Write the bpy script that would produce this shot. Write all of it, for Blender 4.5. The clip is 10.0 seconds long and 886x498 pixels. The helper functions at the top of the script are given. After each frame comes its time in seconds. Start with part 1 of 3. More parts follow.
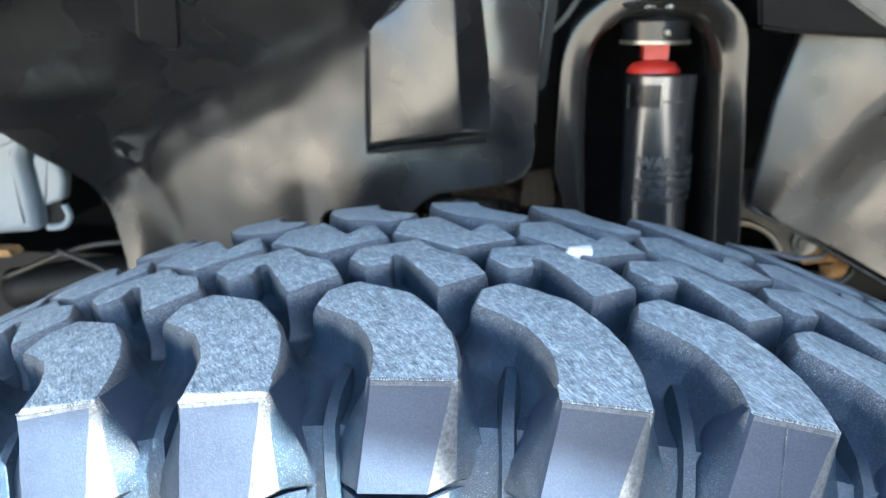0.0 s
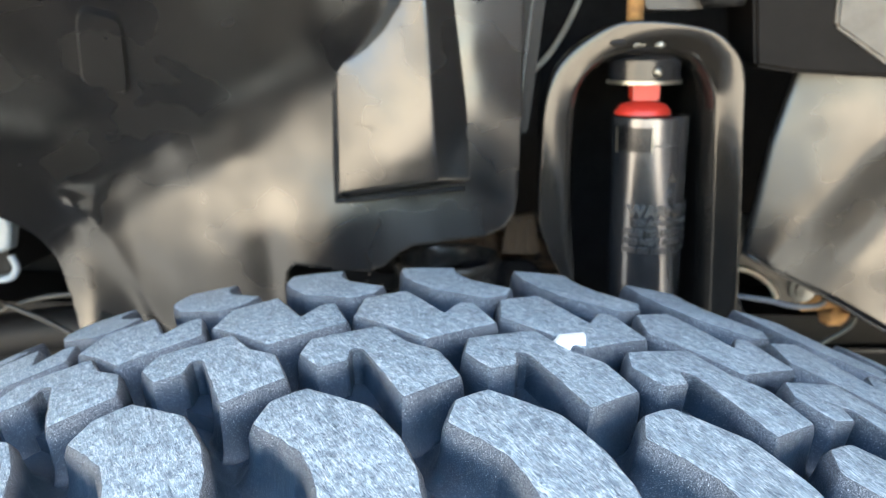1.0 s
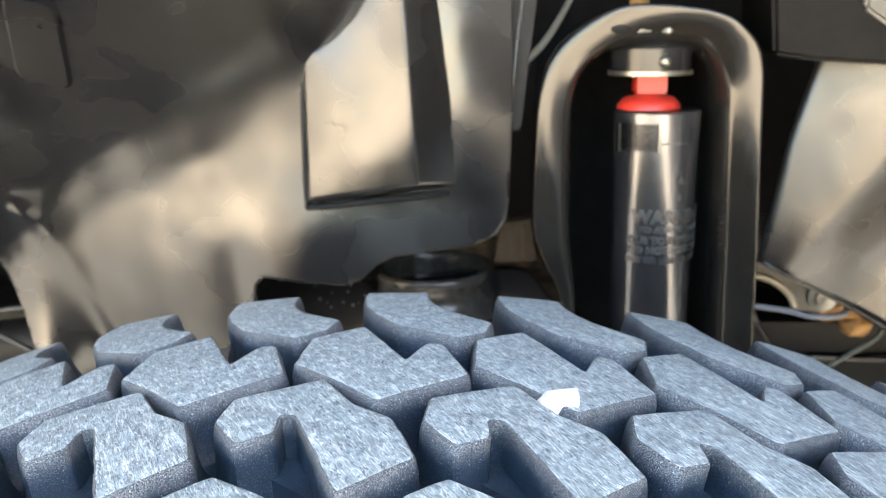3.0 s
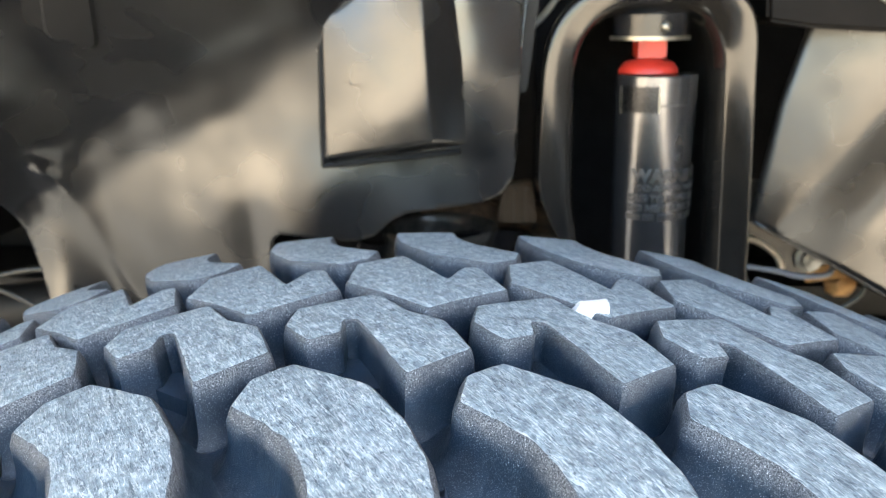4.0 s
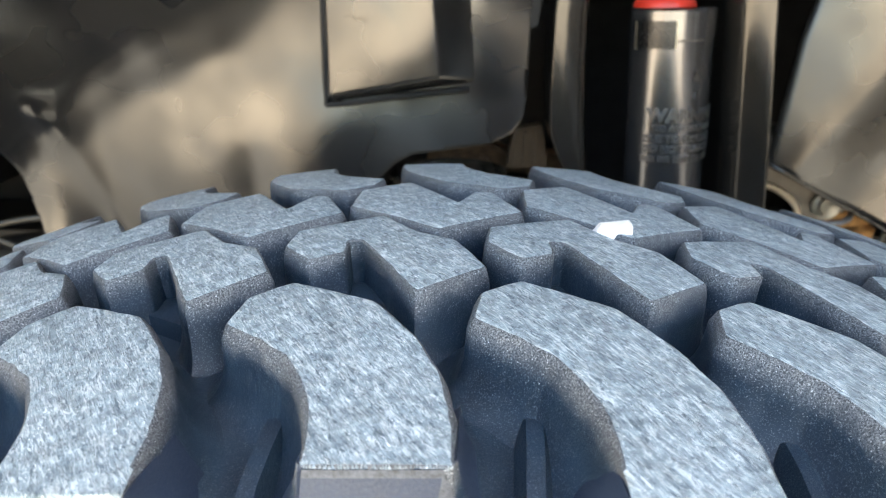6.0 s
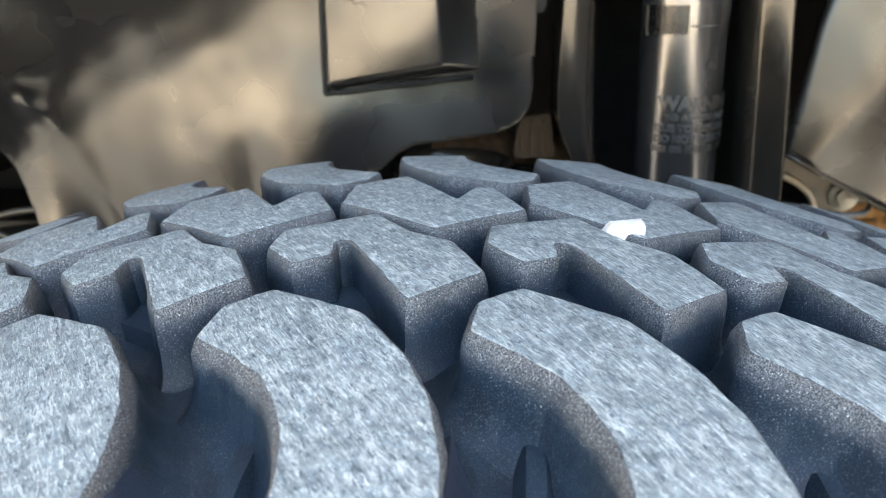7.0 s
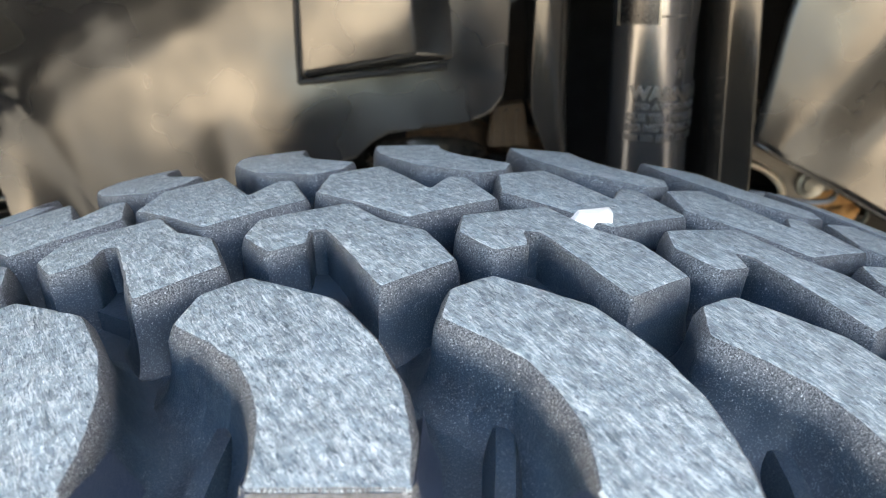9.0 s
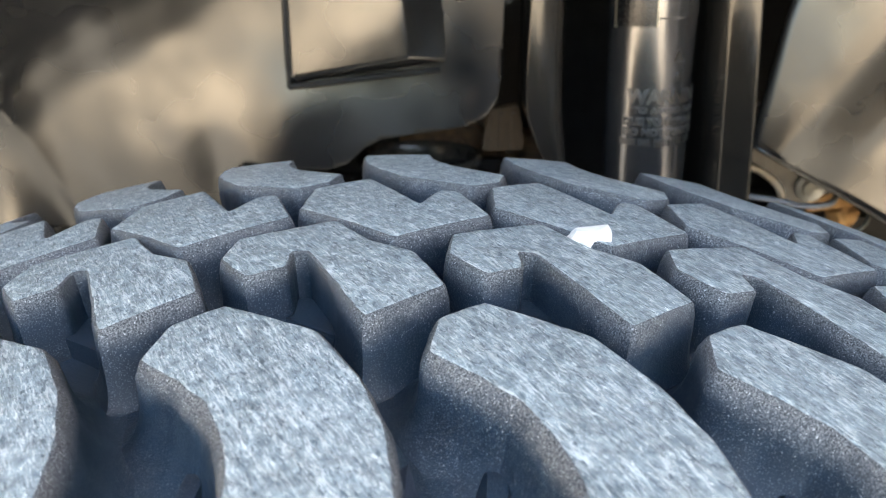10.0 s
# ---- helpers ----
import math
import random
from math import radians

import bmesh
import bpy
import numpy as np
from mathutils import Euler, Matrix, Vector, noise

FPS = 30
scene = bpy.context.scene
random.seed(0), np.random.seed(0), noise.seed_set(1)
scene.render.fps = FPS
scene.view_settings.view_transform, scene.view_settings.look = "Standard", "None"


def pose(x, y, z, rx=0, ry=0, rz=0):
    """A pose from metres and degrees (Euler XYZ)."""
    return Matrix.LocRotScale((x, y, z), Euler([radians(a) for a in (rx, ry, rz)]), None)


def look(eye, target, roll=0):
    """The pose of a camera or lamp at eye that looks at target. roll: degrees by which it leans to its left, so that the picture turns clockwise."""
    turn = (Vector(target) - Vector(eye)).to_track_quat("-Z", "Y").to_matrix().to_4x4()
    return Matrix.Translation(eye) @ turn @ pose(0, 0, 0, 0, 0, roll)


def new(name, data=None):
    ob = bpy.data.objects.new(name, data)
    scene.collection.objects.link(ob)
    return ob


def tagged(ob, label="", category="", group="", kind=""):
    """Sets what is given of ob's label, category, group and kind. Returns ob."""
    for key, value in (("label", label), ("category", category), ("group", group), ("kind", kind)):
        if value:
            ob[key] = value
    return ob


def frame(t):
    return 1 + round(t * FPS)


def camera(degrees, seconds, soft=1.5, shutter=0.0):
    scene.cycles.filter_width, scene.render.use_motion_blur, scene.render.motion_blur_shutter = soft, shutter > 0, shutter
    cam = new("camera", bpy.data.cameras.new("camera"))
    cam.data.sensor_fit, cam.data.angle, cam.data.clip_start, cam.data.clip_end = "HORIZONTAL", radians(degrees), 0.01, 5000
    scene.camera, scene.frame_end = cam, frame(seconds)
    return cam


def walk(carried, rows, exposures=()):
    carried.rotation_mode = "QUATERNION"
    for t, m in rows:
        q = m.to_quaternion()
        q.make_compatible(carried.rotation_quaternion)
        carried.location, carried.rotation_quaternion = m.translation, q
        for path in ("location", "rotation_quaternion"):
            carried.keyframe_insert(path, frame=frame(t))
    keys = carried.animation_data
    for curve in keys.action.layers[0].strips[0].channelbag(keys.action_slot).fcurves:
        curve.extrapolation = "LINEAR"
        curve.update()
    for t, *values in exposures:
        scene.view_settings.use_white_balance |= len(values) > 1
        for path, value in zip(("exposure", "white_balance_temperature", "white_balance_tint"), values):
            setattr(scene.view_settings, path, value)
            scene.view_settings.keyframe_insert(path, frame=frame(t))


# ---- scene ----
cam = camera(57.32, 10.0, 1.1)
PATH = [
    (0, (0.02064, -0.29759, 1.02127), (-0.01344, 0.18149, 0.88226), -0.70),
    (0.5, (0.03198, -0.27362, 1.01998), (0.00345, 0.20948, 0.89430), -0.68),
    (1, (0.02249, -0.25016, 1.02846), (-0.00136, 0.23357, 0.90421), -0.79),
    (1.5, (0.02510, -0.23117, 1.03157), (0.00465, 0.25191, 0.90423), -0.97),
    (2, (0.03769, -0.22298, 1.04734), (0.00488, 0.25732, 0.91230), -1.52),
    (2.5, (0.04272, -0.19207, 1.03402), (0.00542, 0.28896, 0.90278), -1.61),
    (2.7, (0.03761, -0.19182, 1.03176), (0.00670, 0.28989, 0.90137), -1.33),
    (3.8, (0.02406, -0.22110, 1.00929), (0.00228, 0.26228, 0.88330), -1.04),
    (4, (0.01590, -0.22269, 1.01563), (0.00074, 0.25764, 0.87759), -0.83),
    (4.5, (0.01634, -0.22908, 1.00645), (-0.00078, 0.24980, 0.86369), -0.74),
    (5, (0.01057, -0.22217, 1.00454), (-0.00260, 0.25441, 0.85390), -0.70),
    (5.5, (0.01125, -0.21527, 1.00070), (-0.00309, 0.25930, 0.84391), -0.72),
    (5.7, (0.01179, -0.21571, 1.00117), (-0.00331, 0.25822, 0.84254), -0.89),
    (6.8, (0.01952, -0.19557, 0.99706), (-0.00847, 0.27631, 0.83413), -1.45),
    (7, (0.01624, -0.19598, 0.99819), (-0.00774, 0.27485, 0.83161), -1.33),
    (7.5, (0.02120, -0.19619, 1.00133), (0.00292, 0.27413, 0.83259), -1.16),
    (8, (0.02329, -0.19740, 1.00322), (0.00586, 0.27229, 0.83267), -1.24),
    (8.5, (0.01960, -0.20103, 1.00366), (0.00723, 0.26813, 0.83120), -0.99),
    (9, (0.01713, -0.19974, 0.99969), (0.00791, 0.26895, 0.82579), -0.92),
    (9.5, (0.01951, -0.19669, 0.99853), (0.00652, 0.27172, 0.82410), -1.24),
    (10, (0.01859, -0.18836, 1.00083), (0.01139, 0.28008, 0.82615), -1.04),
]
from mathutils import geometry

EXPOSURES = [(0, 4.28, 6350, 2), (0.5, 4.68, 6850, 3), (1.0, 4.79, 7250, 4), (1.5, 4.94, 7600, 5), (2.5, 5.14, 8150, 7), (4.0, 4.67, 7700, 5), (5.5, 4.53, 7950, 5), (7.5, 4.51, 8250, 6), (10.0, 4.53, 8350, 7)]
cam.data.dof.use_dof, cam.data.dof.focus_distance, cam.data.dof.aperture_fstop = True, 0.172, 28.0
walk(cam, [(t, look(eye, target, roll)) for t, eye, target, roll in PATH], EXPOSURES)

# ---- world, sun and exposure ----
SUN_TO = Vector((0.50, -0.20, 0.84)).normalized()      # way towards the sun
world = bpy.data.worlds.new("world")
scene.world = world
world.use_nodes = True
wn, wl = world.node_tree.nodes, world.node_tree.links
sky = wn.new("ShaderNodeTexSky")
sky.sky_type, sky.sun_disc = "NISHITA", False
sky.sun_elevation = math.asin(SUN_TO.z)
sky.sun_rotation = math.atan2(SUN_TO.x, SUN_TO.y)
wl.new(sky.outputs["Color"], wn["Background"].inputs["Color"])
wn["Background"].inputs["Strength"].default_value = 0.065
sun = new("sun", bpy.data.lights.new("sun", "SUN"))
sun.data.energy, sun.data.angle, sun.data.color = 5.0, radians(0.53), (1.0, 0.95, 0.87)
sun.matrix_world = look((2, -2, 5), Vector((2, -2, 5)) - SUN_TO)


# ---- materials ----
def material(name):
    m = bpy.data.materials.new(name)
    m.use_nodes = True
    return m, m.node_tree.nodes, m.node_tree.links, m.node_tree.nodes["Principled BSDF"]


def node(nodes, kind, **values):
    n = nodes.new(kind)
    for key, value in values.items():
        n.inputs[key.replace("_", " ")].default_value = value
    return n


def ramp(nodes, links, source, stops):
    r = nodes.new("ShaderNodeValToRGB")
    r.color_ramp.elements[0].position, r.color_ramp.elements[0].color = stops[0][0], (*stops[0][1], 1)
    r.color_ramp.elements[1].position, r.color_ramp.elements[1].color = stops[-1][0], (*stops[-1][1], 1)
    for at, colour in stops[1:-1]:
        r.color_ramp.elements.new(at).color = (*colour, 1)
    links.new(source, r.inputs["Fac"])
    return r.outputs["Color"]


def grey(v):
    return (v, v, v)


def bump(nodes, links, bsdf, source, strength, distance, under=None):
    b = nodes.new("ShaderNodeBump")
    b.inputs["Strength"].default_value, b.inputs["Distance"].default_value = strength, distance
    links.new(source, b.inputs["Height"])
    if under:
        links.new(under.outputs["Normal"], b.inputs["Normal"])
    links.new(b.outputs["Normal"], bsdf.inputs["Normal"])
    return b


def mix(nodes, links, fac, a, b):
    m = nodes.new("ShaderNodeMix")
    m.data_type = "RGBA"
    for socket, value in ((m.inputs[0], fac), (m.inputs[6], a), (m.inputs[7], b)):
        if isinstance(value, (tuple, float, int)):
            socket.default_value = (*value, 1) if isinstance(value, tuple) else value
        else:
            links.new(value, socket)
    return m.outputs[2]


def place(nodes, links, scale=(1, 1, 1), turn=(0, 0, 0), shuffle=True):
    """Object coordinates, shifted at random from object to object, then turned and scaled."""
    tex = nodes.new("ShaderNodeTexCoord")
    out = tex.outputs["Object"]
    if shuffle:
        info, add, mul = nodes.new("ShaderNodeObjectInfo"), nodes.new("ShaderNodeVectorMath"), nodes.new("ShaderNodeVectorMath")
        mul.operation, add.operation = "SCALE", "ADD"
        mul.inputs[0].default_value = (3.1, 1.7, 2.3)
        links.new(info.outputs["Random"], mul.inputs["Scale"])
        links.new(out, add.inputs[0])
        links.new(mul.outputs[0], add.inputs[1])
        out = add.outputs[0]
    m = nodes.new("ShaderNodeMapping")
    m.inputs["Rotation"].default_value, m.inputs["Scale"].default_value = [radians(a) for a in turn], scale
    links.new(out, m.inputs["Vector"])
    return m.outputs["Vector"]


def noise_tex(nodes, links, where, scale, detail=4.0, rough=0.6):
    n = node(nodes, "ShaderNodeTexNoise", Scale=scale, Detail=detail, Roughness=rough)
    links.new(where, n.inputs["Vector"])
    return n.outputs["Fac"]


def make_tread_top():
    m, n, l, b = material("scuffed_tread_rubber")
    turned = place(n, l, (1, 1, 1), (0, 0, -32))
    def strokes(turn, squeeze, scale):
        """Short curled strokes."""
        m2 = n.new("ShaderNodeMapping")
        m2.inputs["Rotation"].default_value, m2.inputs["Scale"].default_value = (0, 0, radians(turn)), (1.0, squeeze, 0.6)
        l.new(turned, m2.inputs["Vector"])
        t = node(n, "ShaderNodeTexNoise", Scale=scale, Detail=3.0, Roughness=0.62, Distortion=1.2)
        l.new(m2.outputs["Vector"], t.inputs["Vector"])
        return t.outputs["Fac"]

    one, two = strokes(0, 0.15, 1100), strokes(14, 0.18, 1000)
    blotch = noise_tex(n, l, turned, 300, 4, 0.7)
    grain = noise_tex(n, l, turned, 520, 4, 0.7)
    ground = ramp(n, l, grain, [(0.38, (0.178, 0.228, 0.256)), (0.62, (0.290, 0.348, 0.376))])
    colour = mix(n, l, ramp(n, l, two, [(0.38, grey(0.70)), (0.45, grey(0))]), ground, (0.095, 0.130, 0.156))
    colour = mix(n, l, ramp(n, l, one, [(0.54, grey(0)), (0.61, grey(0.70))]), colour, (0.56, 0.605, 0.62))
    fleck = strokes(-22, 0.20, 1700)
    colour = mix(n, l, ramp(n, l, fleck, [(0.57, grey(0)), (0.61, grey(0.55))]), colour, (0.58, 0.62, 0.63))
    crisp = strokes(-6, 0.15, 2300)
    colour = mix(n, l, ramp(n, l, crisp, [(0.62, grey(0)), (0.66, grey(0.8))]), colour, (0.74, 0.77, 0.77))
    curls = strokes(30, 0.24, 1500)
    colour = mix(n, l, ramp(n, l, curls, [(0.375, grey(0.9)), (0.41, grey(0))]), colour, (0.070, 0.098, 0.120))
    dark = ramp(n, l, blotch, [(0.38, grey(0.70)), (0.62, grey(1.14))])
    mul = n.new("ShaderNodeMix")
    mul.data_type, mul.blend_type = "RGBA", "MULTIPLY"
    mul.inputs[0].default_value = 1.0
    l.new(colour, mul.inputs[6])
    l.new(dark, mul.inputs[7])
    l.new(mul.outputs[2], b.inputs["Base Color"])
    b.inputs["Roughness"].default_value = 0.5
    bump(n, l, b, one, 0.7, 0.0007)
    return m


def make_tread_side():
    m, n, l, b = material("dark_rubber_flank")
    where = place(n, l)
    fine, grit = noise_tex(n, l, where, 3300, 2, 0.6), noise_tex(n, l, where, 2700, 2, 0.5)
    cloud = noise_tex(n, l, where, 90, 3, 0.6)
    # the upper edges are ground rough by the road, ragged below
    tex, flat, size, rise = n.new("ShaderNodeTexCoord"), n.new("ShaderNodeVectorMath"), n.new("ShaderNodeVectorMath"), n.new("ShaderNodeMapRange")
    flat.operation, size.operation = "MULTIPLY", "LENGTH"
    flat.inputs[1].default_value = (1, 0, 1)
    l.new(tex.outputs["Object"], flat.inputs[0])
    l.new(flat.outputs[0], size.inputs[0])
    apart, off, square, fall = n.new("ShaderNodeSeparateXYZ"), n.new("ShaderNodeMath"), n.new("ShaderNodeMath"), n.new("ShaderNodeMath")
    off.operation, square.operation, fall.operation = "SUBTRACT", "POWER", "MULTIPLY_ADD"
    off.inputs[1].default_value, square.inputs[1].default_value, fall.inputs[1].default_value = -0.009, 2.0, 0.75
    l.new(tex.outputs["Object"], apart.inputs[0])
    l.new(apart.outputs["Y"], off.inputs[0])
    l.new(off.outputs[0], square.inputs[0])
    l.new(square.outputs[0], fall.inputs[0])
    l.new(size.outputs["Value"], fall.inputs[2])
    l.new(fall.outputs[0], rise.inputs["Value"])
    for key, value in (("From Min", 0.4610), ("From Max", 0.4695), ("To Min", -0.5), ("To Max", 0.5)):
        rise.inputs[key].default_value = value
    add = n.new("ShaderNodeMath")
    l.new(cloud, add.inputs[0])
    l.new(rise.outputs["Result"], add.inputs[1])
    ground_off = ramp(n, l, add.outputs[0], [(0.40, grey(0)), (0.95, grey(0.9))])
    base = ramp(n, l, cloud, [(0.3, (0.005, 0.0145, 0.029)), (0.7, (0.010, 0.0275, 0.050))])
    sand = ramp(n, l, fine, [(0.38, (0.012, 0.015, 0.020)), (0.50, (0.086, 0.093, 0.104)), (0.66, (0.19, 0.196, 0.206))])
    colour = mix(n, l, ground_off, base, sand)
    dots = ramp(n, l, grit, [(0.65, grey(0)), (0.70, grey(0.8))])
    thin = n.new("ShaderNodeMath")
    thin.operation = "MULTIPLY"
    l.new(dots, thin.inputs[0])
    l.new(ramp(n, l, add.outputs[0], [(0.05, grey(0.22)), (0.75, grey(1))]), thin.inputs[1])
    colour = mix(n, l, thin.outputs[0], colour, (0.46, 0.49, 0.51))
    film = ramp(n, l, fine, [(0.57, grey(0)), (0.69, grey(0.24))])
    l.new(mix(n, l, film, colour, (0.30, 0.34, 0.37)), b.inputs["Base Color"])
    l.new(ramp(n, l, ground_off, [(0, grey(0.42)), (1, grey(0.7))]), b.inputs["Roughness"])
    bump(n, l, b, fine, 0.5, 0.0004)
    return m


def make_plain(name, colour, rough=0.5, metal=0.0, vary=0.25, scale=60.0, relief=0.15, grain=900.0, patchy=0.06):
    """A surface with slow and fine variation of one colour."""
    m, n, l, b = material(name)
    where = place(n, l)
    slow, fine = noise_tex(n, l, where, scale, 4, 0.6), noise_tex(n, l, where, grain, 3, 0.6)
    l.new(ramp(n, l, slow, [(0.3, tuple(c * (1 - vary) for c in colour)), (0.7, tuple(min(1, c * (1 + vary)) for c in colour))]), b.inputs["Base Color"])
    l.new(ramp(n, l, fine, [(0.3, grey(max(0.02, rough - patchy))), (0.7, grey(min(1, rough + patchy)))]), b.inputs["Roughness"])
    b.inputs["Metallic"].default_value = metal
    bump(n, l, b, fine, relief, 0.0004)
    return m


def make_liner(name, rough, gloss):
    m, n, l, b = material(name)
    where = place(n, l, shuffle=False)
    slow, fine = noise_tex(n, l, where, 20, 1.5, 0.4), noise_tex(n, l, where, 1400, 3, 0.6)
    dust = noise_tex(n, l, where, 19, 2.0, 0.5)
    spot = ramp(n, l, noise_tex(n, l, where, 1100, 1, 0.4), [(0.80, grey(0)), (0.84, grey(1))])
    base = ramp(n, l, dust, [(0.3, (0.007, 0.007, 0.0075)), (0.7, (0.016, 0.0152, 0.0145))])
    l.new(mix(n, l, spot, base, (0.10, 0.092, 0.08)), b.inputs["Base Color"])
    l.new(ramp(n, l, dust, [(0.34, grey(rough)), (0.66, grey(rough + 0.18))]), b.inputs["Roughness"])
    b.inputs["IOR"].default_value = 1.65
    l.new(ramp(n, l, dust, [(0.36, grey(gloss * 1.06)), (0.66, grey(gloss * 0.80))]), b.inputs["Specular IOR Level"])
    under = bump(n, l, b, slow, 0.20, 0.004)
    bump(n, l, b, fine, 0.10, 0.0003, under)
    return m


TOP, SIDE = make_tread_top(), make_tread_side()


def make_face():
    """Smooth, finely grained moulded rubber; the sky's blue sheen is painted into its base colour."""
    m, n, l, b = material("sky_tinted_smooth_rubber")
    where = place(n, l)
    fine, cloud = noise_tex(n, l, where, 1500, 4, 0.7), noise_tex(n, l, where, 70, 3, 0.6)
    base = ramp(n, l, cloud, [(0.3, (0.010, 0.0190, 0.040)), (0.7, (0.015, 0.027, 0.053))])
    l.new(mix(n, l, ramp(n, l, fine, [(0.45, grey(0)), (0.70, grey(1))]), base, (0.024, 0.035, 0.056)), b.inputs["Base Color"])
    l.new(ramp(n, l, cloud, [(0.3, grey(0.42)), (0.7, grey(0.52))]), b.inputs["Roughness"])
    b.inputs["IOR"].default_value, b.inputs["Specular IOR Level"].default_value = 1.45, 0.55
    bump(n, l, b, fine, 0.35, 0.0005)
    return m


FACE = make_face()
EDGED = make_plain("worn_sunlit_rubber_edge", (0.055, 0.062, 0.074), 0.6, 0.0, 0.5, 900, 0.5, 2600)
LINER, REAR = make_liner("black_moulded_plastic", 0.20, 0.62), make_liner("dimmed_moulded_plastic", 0.17, 0.52)
STEEL = make_plain("black_painted_steel", (0.013, 0.0115, 0.010), 0.15, 0.0, 0.3, 50, 0.02, 300, 0.04)
STEEL.node_tree.nodes["Principled BSDF"].inputs["Specular IOR Level"].default_value = 0.50
STEEL.node_tree.nodes["Principled BSDF"].inputs["IOR"].default_value = 1.55
CAN = make_plain("dark_metallic_can", (0.14, 0.143, 0.153), 0.20, 0.9, 0.12, 40, 0.0, 500, 0.02)
BLACK = make_plain("matt_black_plastic", (0.006, 0.006, 0.0065), 0.6)
BLACK.node_tree.nodes["Principled BSDF"].inputs["Specular IOR Level"].default_value = 0.25
VOID = make_plain("deep_shade_black", (0.010, 0.010, 0.0105), 0.8)
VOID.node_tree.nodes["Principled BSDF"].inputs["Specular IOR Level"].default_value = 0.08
GLOSS = make_plain("wet_black_paint", (0.010, 0.010, 0.011), 0.2, 0.0, 0.3, 40, 0.2)
RED = make_plain("red_plastic", (0.42, 0.026, 0.016), 0.4, 0.0, 0.15, 80)
ZINC = make_plain("zinc_washer", (0.30, 0.28, 0.235), 0.35, 0.9)
RUST = make_plain("rusty_steel", (0.30, 0.16, 0.06), 0.8, 0.1, 0.5, 120, 0.6)
WHITE = make_plain("white_paint", (0.19, 0.22, 0.245), 0.4, 0.0, 0.05, 30)
STONE = make_plain("white_stone", (0.88, 0.87, 0.84), 0.6, 0.0, 0.08, 300, 0.5)
GROUND = make_plain("dry_tan_field", (0.245, 0.216, 0.187), 0.95, 0.0, 0.2, 0.6, 0.8, 30)
DRIVE = make_plain("dark_strip_grey", (0.048, 0.049, 0.052), 0.85, 0.0, 0.25, 3, 0.8, 150)
BODY = make_plain("painted_bodywork", (0.42, 0.44, 0.46), 0.3, 0.0, 0.05, 5)
ENGRAVED = make_plain("raised_writing", (0.10, 0.10, 0.104), 0.34, 0.9)


# ---- mesh helpers ----
tessellate_polygon = geometry.tessellate_polygon

def part(name, bm, mat, parent=None, label="", smooth=False):
    """Links a bmesh as one mesh object, under a thing or a part if one is given."""
    me = bpy.data.meshes.new(name)
    bm.to_mesh(me)
    bm.free()
    for one in (mat if isinstance(mat, (list, tuple)) else [mat]):
        me.materials.append(one)
    if smooth:
        me.shade_smooth()
    ob = new(name, me)
    ob.parent = parent
    return tagged(ob, label) if label else ob


def thing(name, at, label, category, group="", kind=""):
    return tagged(put(new(name), at), label, category, group, kind)


def put(ob, at):
    ob.location = at
    return ob


def sharpen(ob, degrees=35):
    ob.data.shade_smooth()
    ob.data.set_sharp_from_angle(angle=radians(degrees))
    return ob


def lathe(profile, steps, axis="Z", centre=(0, 0, 0), a0=0.0, a1=2 * math.pi):
    """Turns a profile of (along, radius) round an axis through centre."""
    bm = bmesh.new()
    full = abs(a1 - a0 - 2 * math.pi) < 1e-6
    rings = []
    for k in range(steps if full else steps + 1):
        a = a0 + (a1 - a0) * k / steps
        ring = []
        for h, r in profile:
            c, s = r * math.cos(a), r * math.sin(a)
            p = (c, s, h) if axis == "Z" else (s, h, c)
            ring.append(bm.verts.new(Vector(p) + Vector(centre)))
        rings.append(ring)
    for k in range(len(rings) if full else len(rings) - 1):
        a, b = rings[k], rings[(k + 1) % len(rings)]
        for i in range(len(profile) - 1):
            bm.faces.new((a[i], b[i], b[i + 1], a[i + 1]))
    bmesh.ops.remove_doubles(bm, verts=bm.verts, dist=1e-6)
    bmesh.ops.recalc_face_normals(bm, faces=bm.faces)
    return bm


def rounded(points, radius, steps=2):
    """A closed outline with its corners rounded off."""
    out, n = [], len(points)
    for i in range(n):
        p, a, b = (Vector(points[k % n]) for k in (i, i - 1, i + 1))
        r = min(radius, 0.45 * (a - p).length, 0.45 * (b - p).length)
        u, v = p + (a - p).normalized() * r, p + (b - p).normalized() * r
        for k in range(steps + 1):
            t = k / steps
            out.append((1 - t) ** 2 * u + 2 * t * (1 - t) * p + t * t * v)
    return out


def grown(points, by):
    """A closed outline (anticlockwise) moved outwards."""
    out, n = [], len(points)
    for i in range(n):
        a, p, b = Vector(points[i - 1]), Vector(points[i]), Vector(points[(i + 1) % n])
        e, f = (p - a).normalized(), (b - p).normalized()
        m = Vector((e.y + f.y, -e.x - f.x))
        m = m.normalized() if m.length > 1e-6 else Vector((e.y, -e.x))
        out.append(p + m * by / max(0.6, m.dot(Vector((e.y, -e.x)))))
    return out


def anticlockwise(points):
    area = sum(a[0] * b[1] - b[0] * a[1] for a, b in zip(points, points[1:] + points[:1]))
    return list(points) if area > 0 else list(points)[::-1]


def block(outline, y0, y1):
    """A prism from an outline in (x, z), between two depths."""
    bm = bmesh.new()
    a = [bm.verts.new((x, y0, z)) for x, z in outline]
    b = [bm.verts.new((x, y1, z)) for x, z in outline]
    bm.faces.new(a)
    bm.faces.new(b)
    for i in range(len(a)):
        k = (i + 1) % len(a)
        bm.faces.new((a[i], a[k], b[k], b[i]))
    bmesh.ops.recalc_face_normals(bm, faces=bm.faces)
    return bm


def tube(points, radius, sides=10, bm=None):
    """A round bar along a line of points."""
